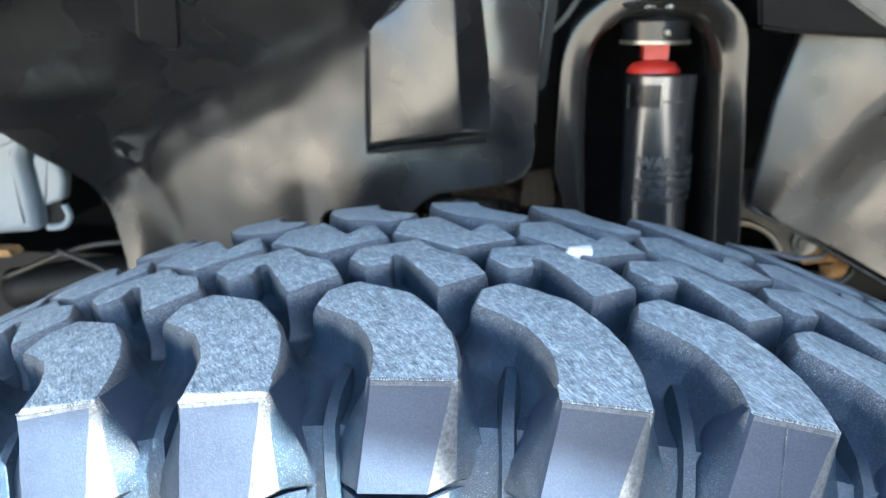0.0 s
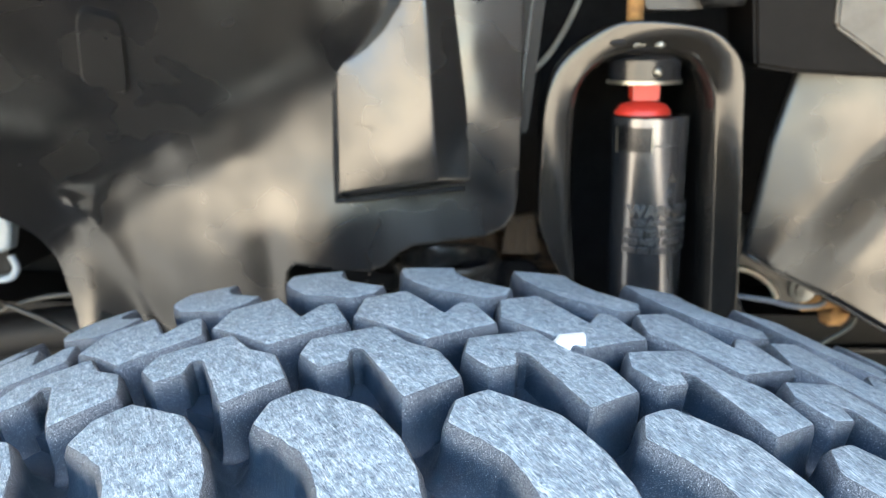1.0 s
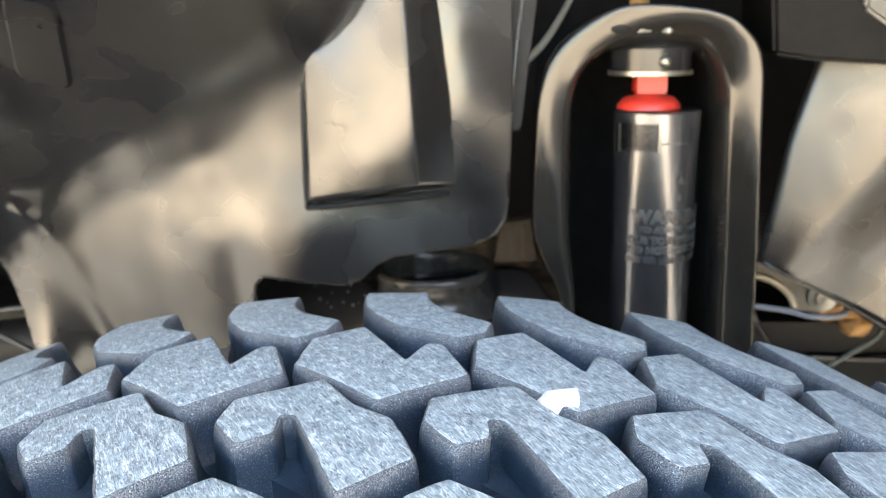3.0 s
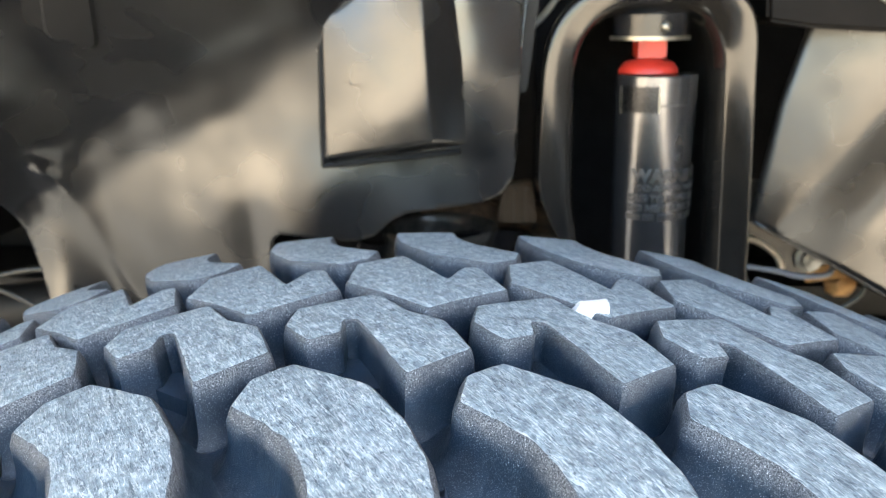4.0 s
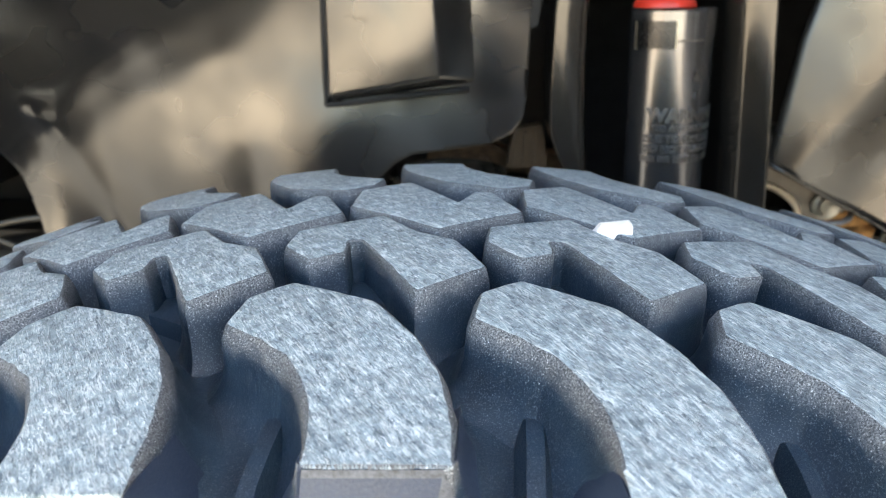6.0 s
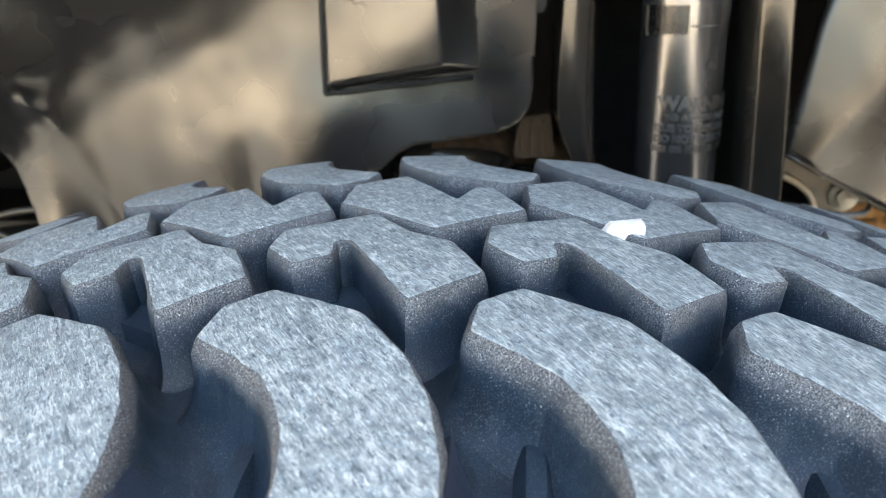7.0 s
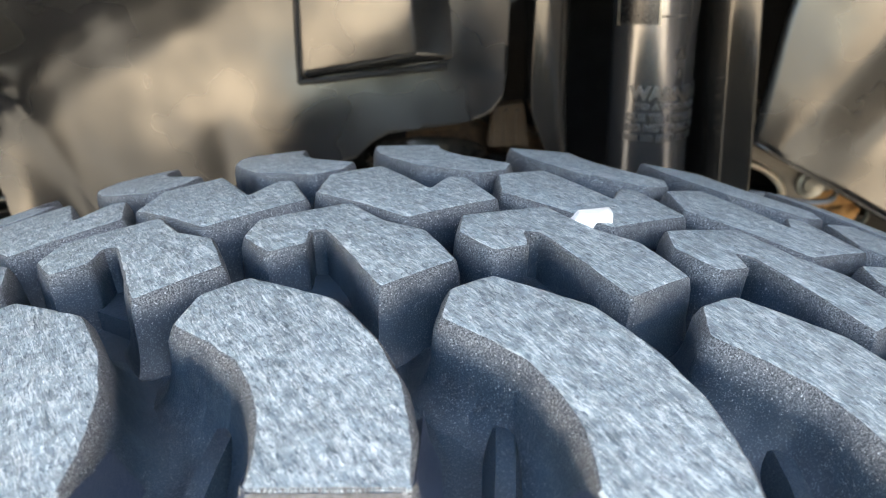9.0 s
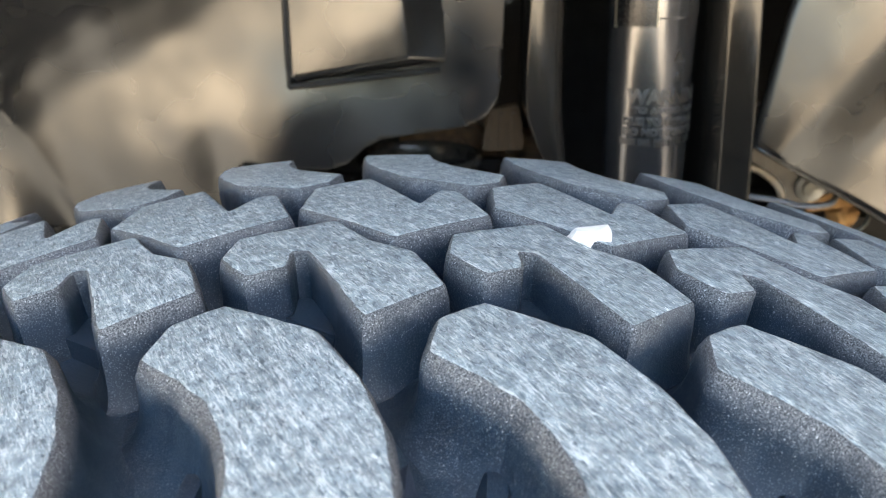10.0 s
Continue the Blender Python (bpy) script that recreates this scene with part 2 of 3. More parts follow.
    bm = bm or bmesh.new()
    pts = [Vector(p) for p in points]
    side, rings = None, []
    for i, p in enumerate(pts):
        way = (pts[min(i + 1, len(pts) - 1)] - pts[max(i - 1, 0)]).normalized()
        side = (way.orthogonal() if side is None else side - way * side.dot(way)).normalized()
        up = way.cross(side)
        rings.append([bm.verts.new(p + radius * (math.cos(a) * side + math.sin(a) * up)) for a in (2 * math.pi * k / sides for k in range(sides))])
    for a, b in zip(rings, rings[1:]):
        for k in range(sides):
            bm.faces.new((a[k], a[(k + 1) % sides], b[(k + 1) % sides], b[k]))
    bm.faces.new(rings[0])
    bm.faces.new(rings[-1])
    bmesh.ops.recalc_face_normals(bm, faces=bm.faces)
    return bm


def curve(points, steps=8):
    """A smooth line through points."""
    pts = [Vector(p) for p in points]
    pts = [2 * pts[0] - pts[1], *pts, 2 * pts[-1] - pts[-2]]
    out = []
    for a, b, c, d in zip(pts, pts[1:], pts[2:], pts[3:]):
        for k in range(steps):
            t = k / steps
            out.append(0.5 * (2 * b + (c - a) * t + (2 * a - 5 * b + 4 * c - d) * t * t + (3 * b - a - 3 * c + d) * t ** 3))
    return [*out, pts[-2]]


# ---- ground and backdrop ----
bm = bmesh.new()
bmesh.ops.create_grid(bm, x_segments=2, y_segments=2, size=400)
tagged(part("ground", bm, GROUND), "sunlit dry tan field reaching to the horizon", "ground", kind="structure")

bm = bmesh.new()
bmesh.ops.create_cube(bm, size=1)
bmesh.ops.transform(bm, matrix=Matrix.Translation((0, 1.45, -0.02)) @ Matrix.Diagonal((24, 5.3, 0.048, 1)), verts=bm.verts)
tagged(part("driveway", bm, DRIVE), "added unseen dark ground strip under the vehicle, sized for reflections", "driveway", kind="structure")
TAN_WALL = make_plain("tan_reflected_wall", (0.295, 0.262, 0.226), 0.9, 0.0, 0.15, 3, 0.4, 40)
for name, x0, mat, label in (("wall_west", -9.0, TAN_WALL, "added unseen tan wall in the sun, for reflections"), ("wall_east", 4.4, make_plain("darkened_reflected_wall", (0.075, 0.058, 0.046), 0.8, 0.0, 0.25, 4, 0.4, 40), "added unseen wall coloured dark brown, for dark reflections")):
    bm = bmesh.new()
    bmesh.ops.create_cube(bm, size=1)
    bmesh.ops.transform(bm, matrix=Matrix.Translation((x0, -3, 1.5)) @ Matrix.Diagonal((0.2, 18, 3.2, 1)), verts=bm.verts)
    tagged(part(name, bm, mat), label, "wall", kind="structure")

# ---- the tyre ----
RADIUS, MID, CROWN, DEEP, PITCHES = 0.47, -0.009, 0.75, 0.016, 60
TURN_STEP = 2 * math.pi / PITCHES


def smooth(a, b, x):
    t = min(1.0, max(0.0, (x - a) / (b - a)))
    return t * t * (3 - 2 * t)


def crown(v):
    return RADIUS - CROWN * (v - MID) ** 2


def on_tread(u, v, down):
    """A place on the tyre: u round the tread, v across it, down below its surface (the wheel's axle is the origin)."""
    a, r = u / RADIUS, crown(v) - down
    return Vector((r * math.sin(a), v, r * math.cos(a)))


def worn(points, seed):
    """An outline cut into short steps and nibbled by wear."""
    out = []
    for a, b in zip(points, points[1:] + points[:1]):
        count = max(1, round((b - a).length / 0.003))
        out += [a.lerp(b, k / count) for k in range(count)]
    return [p + 0.00035 * Vector((noise.noise(Vector((p.x * 330, p.y * 330, seed))), noise.noise(Vector((p.x * 330, p.y * 330, seed + 9))))) for p in out]


def lug(outline, depth=DEEP, foot=0.0035, bevel=0.0007, slot=None):
    """A tread lug: scuffed top, narrow worn bevel, steep flanks that sweep out into the groove floor."""
    flat = anticlockwise([(u / 1000, v / 1000) for u, v in outline])
    ring = worn(rounded(flat, 0.0013, 2), len(outline))

    def flared(by):
        """The outline grown towards the foot, but not outwards over the tyre's shoulders."""
        out = []
        for p, q in zip(ring, grown(ring, by)):
            hold = smooth(-0.106, -0.092, p[1]) * smooth(0.087, 0.073, p[1])
            rim = smooth(-0.1115, -0.094, p[1])
            if slot:
                rim *= smooth(0.008, 0.015, (p - Vector(slot)).length)
                hold *= rim
            out.append(Vector((p[0] + (q[0] - p[0]) * rim, p[1] + (q[1] - p[1]) * hold)))
        return out

    rings = [(grown(ring, -0.0013), 0.0), (grown(ring, -0.0005), 0.00012), (ring, 0.0005), (flared(bevel), 0.0030), (flared(bevel + 0.0003), 0.40 * depth)]
    for k in range(1, 7):
        a = math.pi / 12 * k
        rings.append((flared(bevel + 0.0003 + foot * (1 - math.cos(a))), depth * (0.40 + 0.61 * math.sin(a))))
    bm = bmesh.new()
    levels = [[bm.verts.new(on_tread(p[0], p[1], d)) for p in pts] for pts, d in rings]
    for tri in tessellate_polygon([[(p[0], p[1], 0.0) for p in rings[0][0]]]):
        bm.faces.new([levels[0][k] for k in tri])
    for i, (a, b) in enumerate(zip(levels, levels[1:])):
        for k in range(len(a)):
            j = (k + 1) % len(a)
            f = bm.faces.new((a[k], b[k], b[j], a[j]))
            f.material_index = 0 if i < 1 or (i == 1 and max(ring[k][1], ring[j][1]) < -0.107) else 1
    bmesh.ops.recalc_face_normals(bm, faces=bm.faces)
    bm.normal_update()
    if bm.faces[:][0].normal.z < 0:
        bmesh.ops.reverse_faces(bm, faces=bm.faces)
    return bm


LUG_A = [(13.5, -67), (15.5, -55), (24, -48.5), (43.5, -59.5), (52, -73), (57.5, -86), (60, -100), (60.3, -110), (36.8, -110), (36, -98), (33.3, -89), (28.5, -80), (21.6, -73.5)]
LUG_B = [(17, -26), (18, -14), (39.5, -3.5), (49, -18), (59, -24.5), (66.5, -42), (51, -55.5), (43.5, -40), (35.8, -24), (32.6, -24), (33.2, -32.5), (25, -36.5)]
LUG_C = [(28.5, 7), (29, 29), (43.5, 40), (59, 10), (61.5, 18), (64, 24), (69, 23.5), (77, 0.5), (54, -17), (41, -4)]
LUG_D = [(97 - u, -19 - v) for u, v in LUG_A]


def side_face(bm, long):
    """Adds the block that runs from a shoulder lug's outer edge down the sidewall, with a chamfer along one flank and a step below."""
    reach = 0.006 if long else 0.0

    def at(u, v, down):
        v = v / 1000 - reach * (1.0 - 0.4 * min(1.0, down / 27))
        return on_tread(u / 1000, v, 0) - Vector((0, 0, down / 1000))

    def slab(columns, worn_rim):
        """A shell over rows of (u, v, down), from the left edge to the right."""
        grid = [[bm.verts.new(at(*p)) for p in row] for row in columns]
        back = [[bm.verts.new(v.co + Vector((0, 0.020, -0.002))) for v in row] for row in grid]
        faces = []
        for i in range(len(grid) - 1):
            for k in range(len(grid[0]) - 1):
                faces.append((grid[i][k], grid[i][k + 1], grid[i + 1][k + 1], grid[i + 1][k]))
            faces.append((grid[i][0], grid[i + 1][0], back[i + 1][0], back[i][0]))
            faces.append((grid[i][-1], back[i][-1], back[i + 1][-1], grid[i + 1][-1]))
        for k in range(len(grid[0]) - 1):
            faces.append((grid[0][k], back[0][k], back[0][k + 1], grid[0][k + 1]))
            faces.append((grid[-1][k], grid[-1][k + 1], back[-1][k + 1], back[-1][k]))
        made = [bm.faces.new(f) for f in faces]
        for f in made:
            f.material_index = 2
        wide = len(grid[0]) + 1
        for i in range(len(grid) - 1):
            made[i * wide + 4].material_index = 3
            for k in (0, 1, 5, 6):
                made[i * wide + k].material_index = 1
            if worn_rim and i == 0:
                made[3].material_index = 3
        bmesh.ops.recalc_face_normals(bm, faces=made)

    def row(left, right, v, cut, down, flare, floor):
        """One row across a block: swept foot, face, chamfer, swept foot."""
        return [(left - flare, floor, down), (left - 0.42 * flare, 0.55 * floor + 0.45 * v, down), (left, v + 1.3, down), (left + 0.8, v, down),
                (right - cut, v, down), (right, v + 0.75 * cut, down), (right + 0.42 * flare, 0.55 * floor + 0.45 * (v + 0.75 * cut), down), (right + flare, floor, down)]

    slab([row(36.6, 60.3, -110.2, 1.7, 0.3, 0.3, -108.0), row(36.3, 60.2, -110.6, 1.9, 1.4, 0.5, -107.8), row(35.4, 59.6, -111.9, 2.8, 6, 1.2, -107.0), row(33.6, 58.5, -114.8, 4.3, 13, 4.2, -106.5),
          row(32.0, 57.7, -117.0, 5.8, 20, 7.0, -108.5), row(30.6, 57.0, -119.2, 7.2, 26, 8.5, -111.0), row(30.6, 56.8, -118.0, 7.2, 27.2, 8.5, -111.0)], True)
    slab([row(30.8, 55.0, -119.6, 6.0, 28.2, 8.0, -111.5), row(25.0, 48.0, -127.0, 5.0, 58, 6.0, -119.0), row(24.5, 48.0, -122.0, 5.0, 62, 5.0, -119.0)], False)
    # torn fringe of worn rubber along the outer edge
    rng, u = random.Random(5 + long), 37.2
    while u < 59.5:
        wide, fall = rng.uniform(0.12, 0.32), rng.uniform(0.2, 1.0) * rng.choice((0.2, 0.4, 0.6, 1.1))
        lean = rng.uniform(-0.25, 0.25)
        skin = [bm.verts.new(at(u + du, -110.2 - 0.362 * (d - 0.3) - out, d)) for du, d, out in ((-wide, -0.4, 0.05), (lean, fall, 0.12), (wide, -0.4, 0.05))]
        bm.faces.new(skin).material_index = 3
        u += rng.uniform(0.25, 0.6)
    return bm


def groove_rib():
    """A thin ridge along the floor of a shoulder groove and over its edge."""
    rows = []
    for u, v, down in ((73.2, -80.5, 18.0), (73.1, -81.2, 12.2), (72.8, -90, 11.6), (72.2, -100, 11.8), (71.6, -108.5, 14.6), (71.0, -113.5, 22), (70.2, -116.6, 30), (67.6, -120, 46), (64, -127, 66)):
        rows.append([on_tread((u + du) / 1000, v / 1000, 0) - Vector((0, -back / 1000, (down + low) / 1000)) for du, low, back in ((-4.6, 5.0, 5.0), (-1.7, 0, 0), (1.5, 0, 0), (3.0, 5.0, 5.0))])
    bm = bmesh.new()
    verts = [[bm.verts.new(p) for p in row] for row in rows]
    for a, b in zip(verts, verts[1:]):
        for k in range(3):
            bm.faces.new((a[k], a[k + 1], b[k + 1], b[k]))
    bm.faces.new(verts[0])
    bm.faces.new(verts[-1])
    bmesh.ops.recalc_face_normals(bm, faces=bm.faces)
    return bm


tyre = thing("tyre", (0, 0, RADIUS), "large black off-road tyre with chunky dusty scuffed tread lugs", "tyre")
profile = []
for k in range(-12, 13):
    w = k / 12 * 0.0965
    profile.append((MID + w, RADIUS - DEEP - CROWN * w * w))
flank = [(0.1005, 0.4425), (0.1030, 0.4370), (0.1050, 0.4300), (0.109, 0.412), (0.117, 0.385), (0.128, 0.345), (0.128, 0.300), (0.115, 0.262), (0.100, 0.245)]
profile = [(MID - w, r) for w, r in flank[::-1]] + profile + [(MID + w, r) for w, r in flank]
sharpen(part("casing", lathe(profile, 180, "Y"), SIDE, tyre, "smooth dark rubber between the lugs and down the sidewall"), 40)


def lug_row(bms, name="tread_lug", mats=(TOP, SIDE, FACE, EDGED)):
    meshes = []
    for bm in bms:
        first = part(name, bm, mats, tyre)
        meshes.append(first.data)
        sharpen(first, 48)
        bpy.data.objects.remove(first)
    for j in range(PITCHES):
        ob = new(name, meshes[j % len(meshes)])
        ob.parent = tyre
        ob.rotation_euler = (0, j * TURN_STEP, 0)


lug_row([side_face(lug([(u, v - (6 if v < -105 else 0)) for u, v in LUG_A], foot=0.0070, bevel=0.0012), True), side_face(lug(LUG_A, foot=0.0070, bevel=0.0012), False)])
def pocket(bm):
    """Closes the lower half of the slot in an inner lug."""
    line = anticlockwise([(31.5, -33.3), (32.0, -22.0), (37.0, -22.0), (45.6, -43.8)])
    top, low = ([bm.verts.new(on_tread(u / 1000, v / 1000, d)) for u, v in line] for d in (0.0112, DEEP + 0.001))
    made = [bm.faces.new(top), *(bm.faces.new((top[k], low[k], low[(k + 1) % 4], top[(k + 1) % 4])) for k in range(4))]
    for f in made:
        f.material_index = 1
    bmesh.ops.recalc_face_normals(bm, faces=made)
    return bm


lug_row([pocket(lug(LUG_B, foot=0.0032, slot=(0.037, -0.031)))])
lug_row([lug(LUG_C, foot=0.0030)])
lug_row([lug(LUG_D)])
lug_row([groove_rib()], "groove_rib", [SIDE])

# a thin mould line down the face of one shoulder lug
line = part("mould_line", tube([on_tread(0.046, v / 1000, 0) - Vector((0, 0, d / 1000)) for v, d in ((-110.6, 1.5), (-112.9, 8), (-115.0, 14), (-118.4, 24))], 0.00022, 6), SIDE, tyre)
line.rotation_euler = (0, TURN_STEP, 0)

# the white stone caught between two lugs
bm = bmesh.new()
bmesh.ops.create_icosphere(bm, subdivisions=2, radius=1)
for v in bm.verts:
    v.co = Vector((max(-0.7, min(0.75, v.co.x)) * 0.0072, max(-0.5, v.co.y) * 0.0062, max(-0.8, min(0.7, v.co.z + 0.25 * v.co.x)) * 0.0075)) * (1 + 0.12 * noise.noise(v.co * 1.7))
stone = part("white_stone", bm, STONE)
stone.location = on_tread(0.0502, -0.0105, 0.0035) + Vector((0, 0, RADIUS))
tagged(stone, "small white stone caught between two tread lugs", "stone")

# ---- the wheel-arch liner ----
def liner_low(x):
    """The liner's lower edge."""
    pts = [(-0.60, 1.03), (-0.42, 1.005), (-0.335, 0.985), (-0.318, 0.955), (-0.304, 0.927), (-0.297, 0.918), (-0.289, 0.905), (-0.282, 0.882), (-0.278, 0.852), (-0.274, 0.825), (-0.268, 0.79), (-0.1075, 0.79), (-0.107, 0.872), (-0.104, 0.884), (-0.098, 0.889), (-0.05, 0.887), (-0.040, 0.890), (-0.030, 0.899), (-0.020, 0.904), (0.025, 0.909), (0.036, 0.913), (0.042, 0.921), (0.0445, 0.935), (0.0452, 0.977), (0.049, 1.016), (0.056, 1.07), (0.07, 1.2)]
    return float(np.interp(x, [p[0] for p in pts], [p[1] for p in pts]))


def soft(x, width):
    """A rounded ramp: nothing below zero, x above it."""
    return width * math.log1p(math.exp(min(40.0, x / width)))


WINDOW = np.linspace(-0.036, 0.036, 9)


def liner_depth(x, z):
    """How far back the liner lies: a creased sheet whose top leans out over the tyre."""
    y = 0.247 + 0.30 * soft(-0.075 - x, 0.012) - 0.12 * soft(-0.27 - x, 0.01)
    crease = float(np.mean(np.interp(x + WINDOW, [-0.60, -0.27, -0.249, -0.20, -0.13, -0.095, -0.07, -0.02], [0.72, 0.892, 0.924, 0.953, 0.983, 0.994, 1.018, 1.045])))
    y -= 1.0 * soft(z - crease, 0.012) * smooth(0.0, -0.08, x)
    y -= 0.0016 * math.exp(-((z - crease + 0.008) / 0.012) ** 2) * smooth(-0.265, -0.24, x) * smooth(-0.09, -0.14, x)
    off = (x + 0.249 - 0.41 * (0.925 - z)) / 0.022
    y -= 0.006 * math.exp(-abs(off) ** 1.3) * smooth(0.950, 0.915, z)
    y += (0.9 + 0.5 * smooth(-0.13, -0.21, x)) * max(0.0, 0.960 - z) ** 2 * smooth(-0.07, -0.12, x) * smooth(-0.27, -0.22, x)
    y += 0.35 * soft(x - 0.016, 0.005) + 0.10 * soft(x + 0.02, 0.015) * smooth(0.985, 0.905, z) + 0.04 * soft(0.925 - z, 0.008) * smooth(-0.11, -0.06, x)
    y -= 0.004 * math.exp(-((x + 0.252) / 0.007) ** 2 - ((z - 0.926) / 0.008) ** 2)
    y += 0.0034 * noise.noise(Vector((x * 15, z * 15, 3.0))) + 0.0005 * noise.noise(Vector((x * 38, z * 38, 7.0)))
    return y


def liner_mesh():
    bm = bmesh.new()
    xs = sorted({round(-0.60 + 0.006 * k, 5) for k in range(106)} | {round(-0.31 + 0.002 * k, 5) for k in range(179)} | {-0.1075, -0.107, 0.0445, 0.0452})
    xs = [x for x in xs if x <= 0.068]
    zs, columns = [0.78 + 0.003 * k for k in range(201)], []
    for x in xs:
        low, made, column = liner_low(x), {}, []
        for z in (round(max(z, low), 6) for z in zs):
            if z not in made:
                made[z] = bm.verts.new((x, liner_depth(x, z), z))
            column.append(made[z])
        columns.append(column)
    for a, b in zip(columns, columns[1:]):
        for k in range(len(zs) - 1):
            ring = list(dict.fromkeys((a[k], b[k], b[k + 1], a[k + 1])))
            if len(ring) > 2:
                bm.faces.new(ring)
    bmesh.ops.recalc_face_normals(bm, faces=bm.faces)
    return bm


liner = thing("wheel_arch_liner", (0, 0, 0), "black moulded plastic wheel arch liner with soft creases", "liner")
panel = part("panel", liner_mesh(), LINER, liner, smooth=True)
thick = panel.modifiers.new("thickness", "SOLIDIFY")
thick.thickness, thick.offset = 0.003, 1.0

# raised wedge-shaped boss on the liner
bm = bmesh.new()
fr = [bm.verts.new(p) for p in ((-0.066, 0.239, 0.9375), (-0.0035, 0.2215, 0.9485), (-0.009, 0.2240, 1.05), (-0.016, 0.2265, 1.14), (-0.0165, 0.227, 1.14), (-0.019, 0.2285, 1.062), (-0.025, 0.230, 1.050), (-0.035, 0.2328, 1.036), (-0.046, 0.2358, 1.026), (-0.056, 0.2388, 1.0195), (-0.065, 0.2415, 1.0165))]
bk = [bm.verts.new(p) for p in ((-0.0685, 0.249, 0.9315), (0.0155, 0.246, 0.9440), (0.0135, 0.244, 0.991), (-0.004, 0.244, 1.14), (-0.005, 0.246, 1.14), (-0.017, 0.270, 1.064), (-0.024, 0.270, 1.052), (-0.034, 0.270, 1.038), (-0.046, 0.270, 1.028), (-0.057, 0.270, 1.0215), (-0.067, 0.262, 1.018))]
bm.faces.new(fr)
for k in range(len(fr)):
    j = (k + 1) % len(fr)
    bm.faces.new((fr[k], fr[j], bk[j], bk[k]))
bmesh.ops.recalc_face_normals(bm, faces=bm.faces)
bmesh.ops.bevel(bm, geom=[e for e in bm.edges if len(e.link_faces) == 2], offset=0.0022, segments=3, affect="EDGES", profile=0.5)
sharpen(part("raised_boss", bm, LINER, liner), 40)
part("boss_groove", tube(curve([(-0.0655, 0.2445, 1.0160), (-0.0668, 0.2440, 0.980), (-0.0676, 0.2440, 0.9375), (-0.0640, 0.2435, 0.9330), (-0.030, 0.2390, 0.9370), (0.012, 0.2420, 0.9405)], 5), 0.0017, 8), BLACK, liner, "black bead painting the shade in the groove along the boss", smooth=True)

# rim along the liner's free edge, and old scuffs
part("rim", tube([(x, liner_depth(x, z) - 0.0004, z) for x, z in ((x, liner_low(x)) for x in np.linspace(-0.02, 0.066, 60))], 0.0009, 6), LINER, liner, smooth=True)
PALE = make_plain("pale_scuff", (0.20, 0.19, 0.175), 0.6)
part("scuff", tube([(x, liner_depth(x, z) - 0.0001, z) for x, z in ((-0.0833, 0.9707), (-0.0815, 0.9690), (-0.0796, 0.9674))], 0.00045, 6), PALE, liner, "short pale scratch")
part("scuff", tube([(x, liner_depth(x, z) - 0.0001, z) for x, z in ((-0.1101, 1.0517), (-0.1071, 1.0499), (-0.1040, 1.0494), (-0.1013, 1.0498), (-0.0979, 1.0514))], 0.0004, 6), PALE, liner, "short pale scratch")
part("hair_mark", tube(curve([(-0.0538, 0.2361, 0.9804), (-0.0507, 0.2352, 0.9811), (-0.0477, 0.2343, 0.9793), (-0.0442, 0.2334, 0.9800), (-0.0420, 0.2327, 0.9775)], 5), 0.00012, 5), BLACK, liner, "thin dark hair-like mark")

# shallow oblong boss, upper left, with one wide slanted flank
bm = bmesh.new()
foot_line = anticlockwise(rounded([(-0.216, 1.006), (-0.186, 0.999), (-0.169, 1.043), (-0.196, 1.048)], 0.008, 4))
top_line = [(p[0] + 0.0060 * smooth(-0.194, -0.206, p[0] - 0.52 * (p[1] - 1.02)), p[1]) for p in grown(foot_line, -0.0012)]
fr = [bm.verts.new((x, liner_depth(x, z) - 0.0085, z)) for x, z in top_line]
bk = [bm.verts.new((x, liner_depth(x, z) + 0.002, z)) for x, z in foot_line]
bm.faces.new(fr)
for k in range(len(fr)):
    j = (k + 1) % len(fr)
    bm.faces.new((fr[k], fr[j], bk[j], bk[k]))
bmesh.ops.recalc_face_normals(bm, faces=bm.faces)
sharpen(part("oblong_boss", bm, LINER, liner), 30)

# a second sheet that shows behind the liner's edge
FLANGE = make_plain("dull_grey_plastic", (0.016, 0.015, 0.014), 0.6)
flange = thing("flange_panel", (0.05, 0.285, 0.97), "grey-black plastic flange behind the liner's edge", "panel")
bm = block([(-0.03, 0.000), (0.000, 0.000), (0.0025, 0.002), (0.012, 0.08), (0.03, 0.24), (-0.03, 0.24)], -0.008, -0.004)
bmesh.ops.bevel(bm, geom=bm.edges[:], offset=0.001, segments=2, affect="EDGES")
FLANGE.node_tree.nodes["Principled BSDF"].inputs["Specular IOR Level"].default_value = 0.3
part("sheet", bm, FLANGE, flange)

# ---- the shock tower and damper ----
tower = thing("damper_tower", (0, 0, 0), "black painted pressed steel tower bracket with a rounded arch", "bracket")
outer = [(0.084, 0.70), (0.080, 0.850), (0.066, 0.894), (0.060, 0.915), (0.0605, 0.960), (0.063, 0.993), (0.074, 1.017), (0.101, 1.036), (0.125, 1.039), (0.160, 1.034), (0.176, 1.024), (0.185, 1.008), (0.1875, 0.97), (0.192, 0.85), (0.194, 0.70)]
inner = [(0.090, 0.70), (0.088, 0.850), (0.086, 0.894), (0.085, 0.915), (0.0845, 0.960), (0.086, 0.990), (0.094, 1.006), (0.107, 1.013), (0.125, 1.014), (0.146, 1.013), (0.156, 1.006), (0.162, 0.993), (0.164, 0.97), (0.169, 0.85), (0.171, 0.70)]
out_line, in_line = curve([(x, 0, z) for x, z in outer], 5), curve([(x, 0, z) for x, z in inner], 5)
bm = bmesh.new()
rings = []
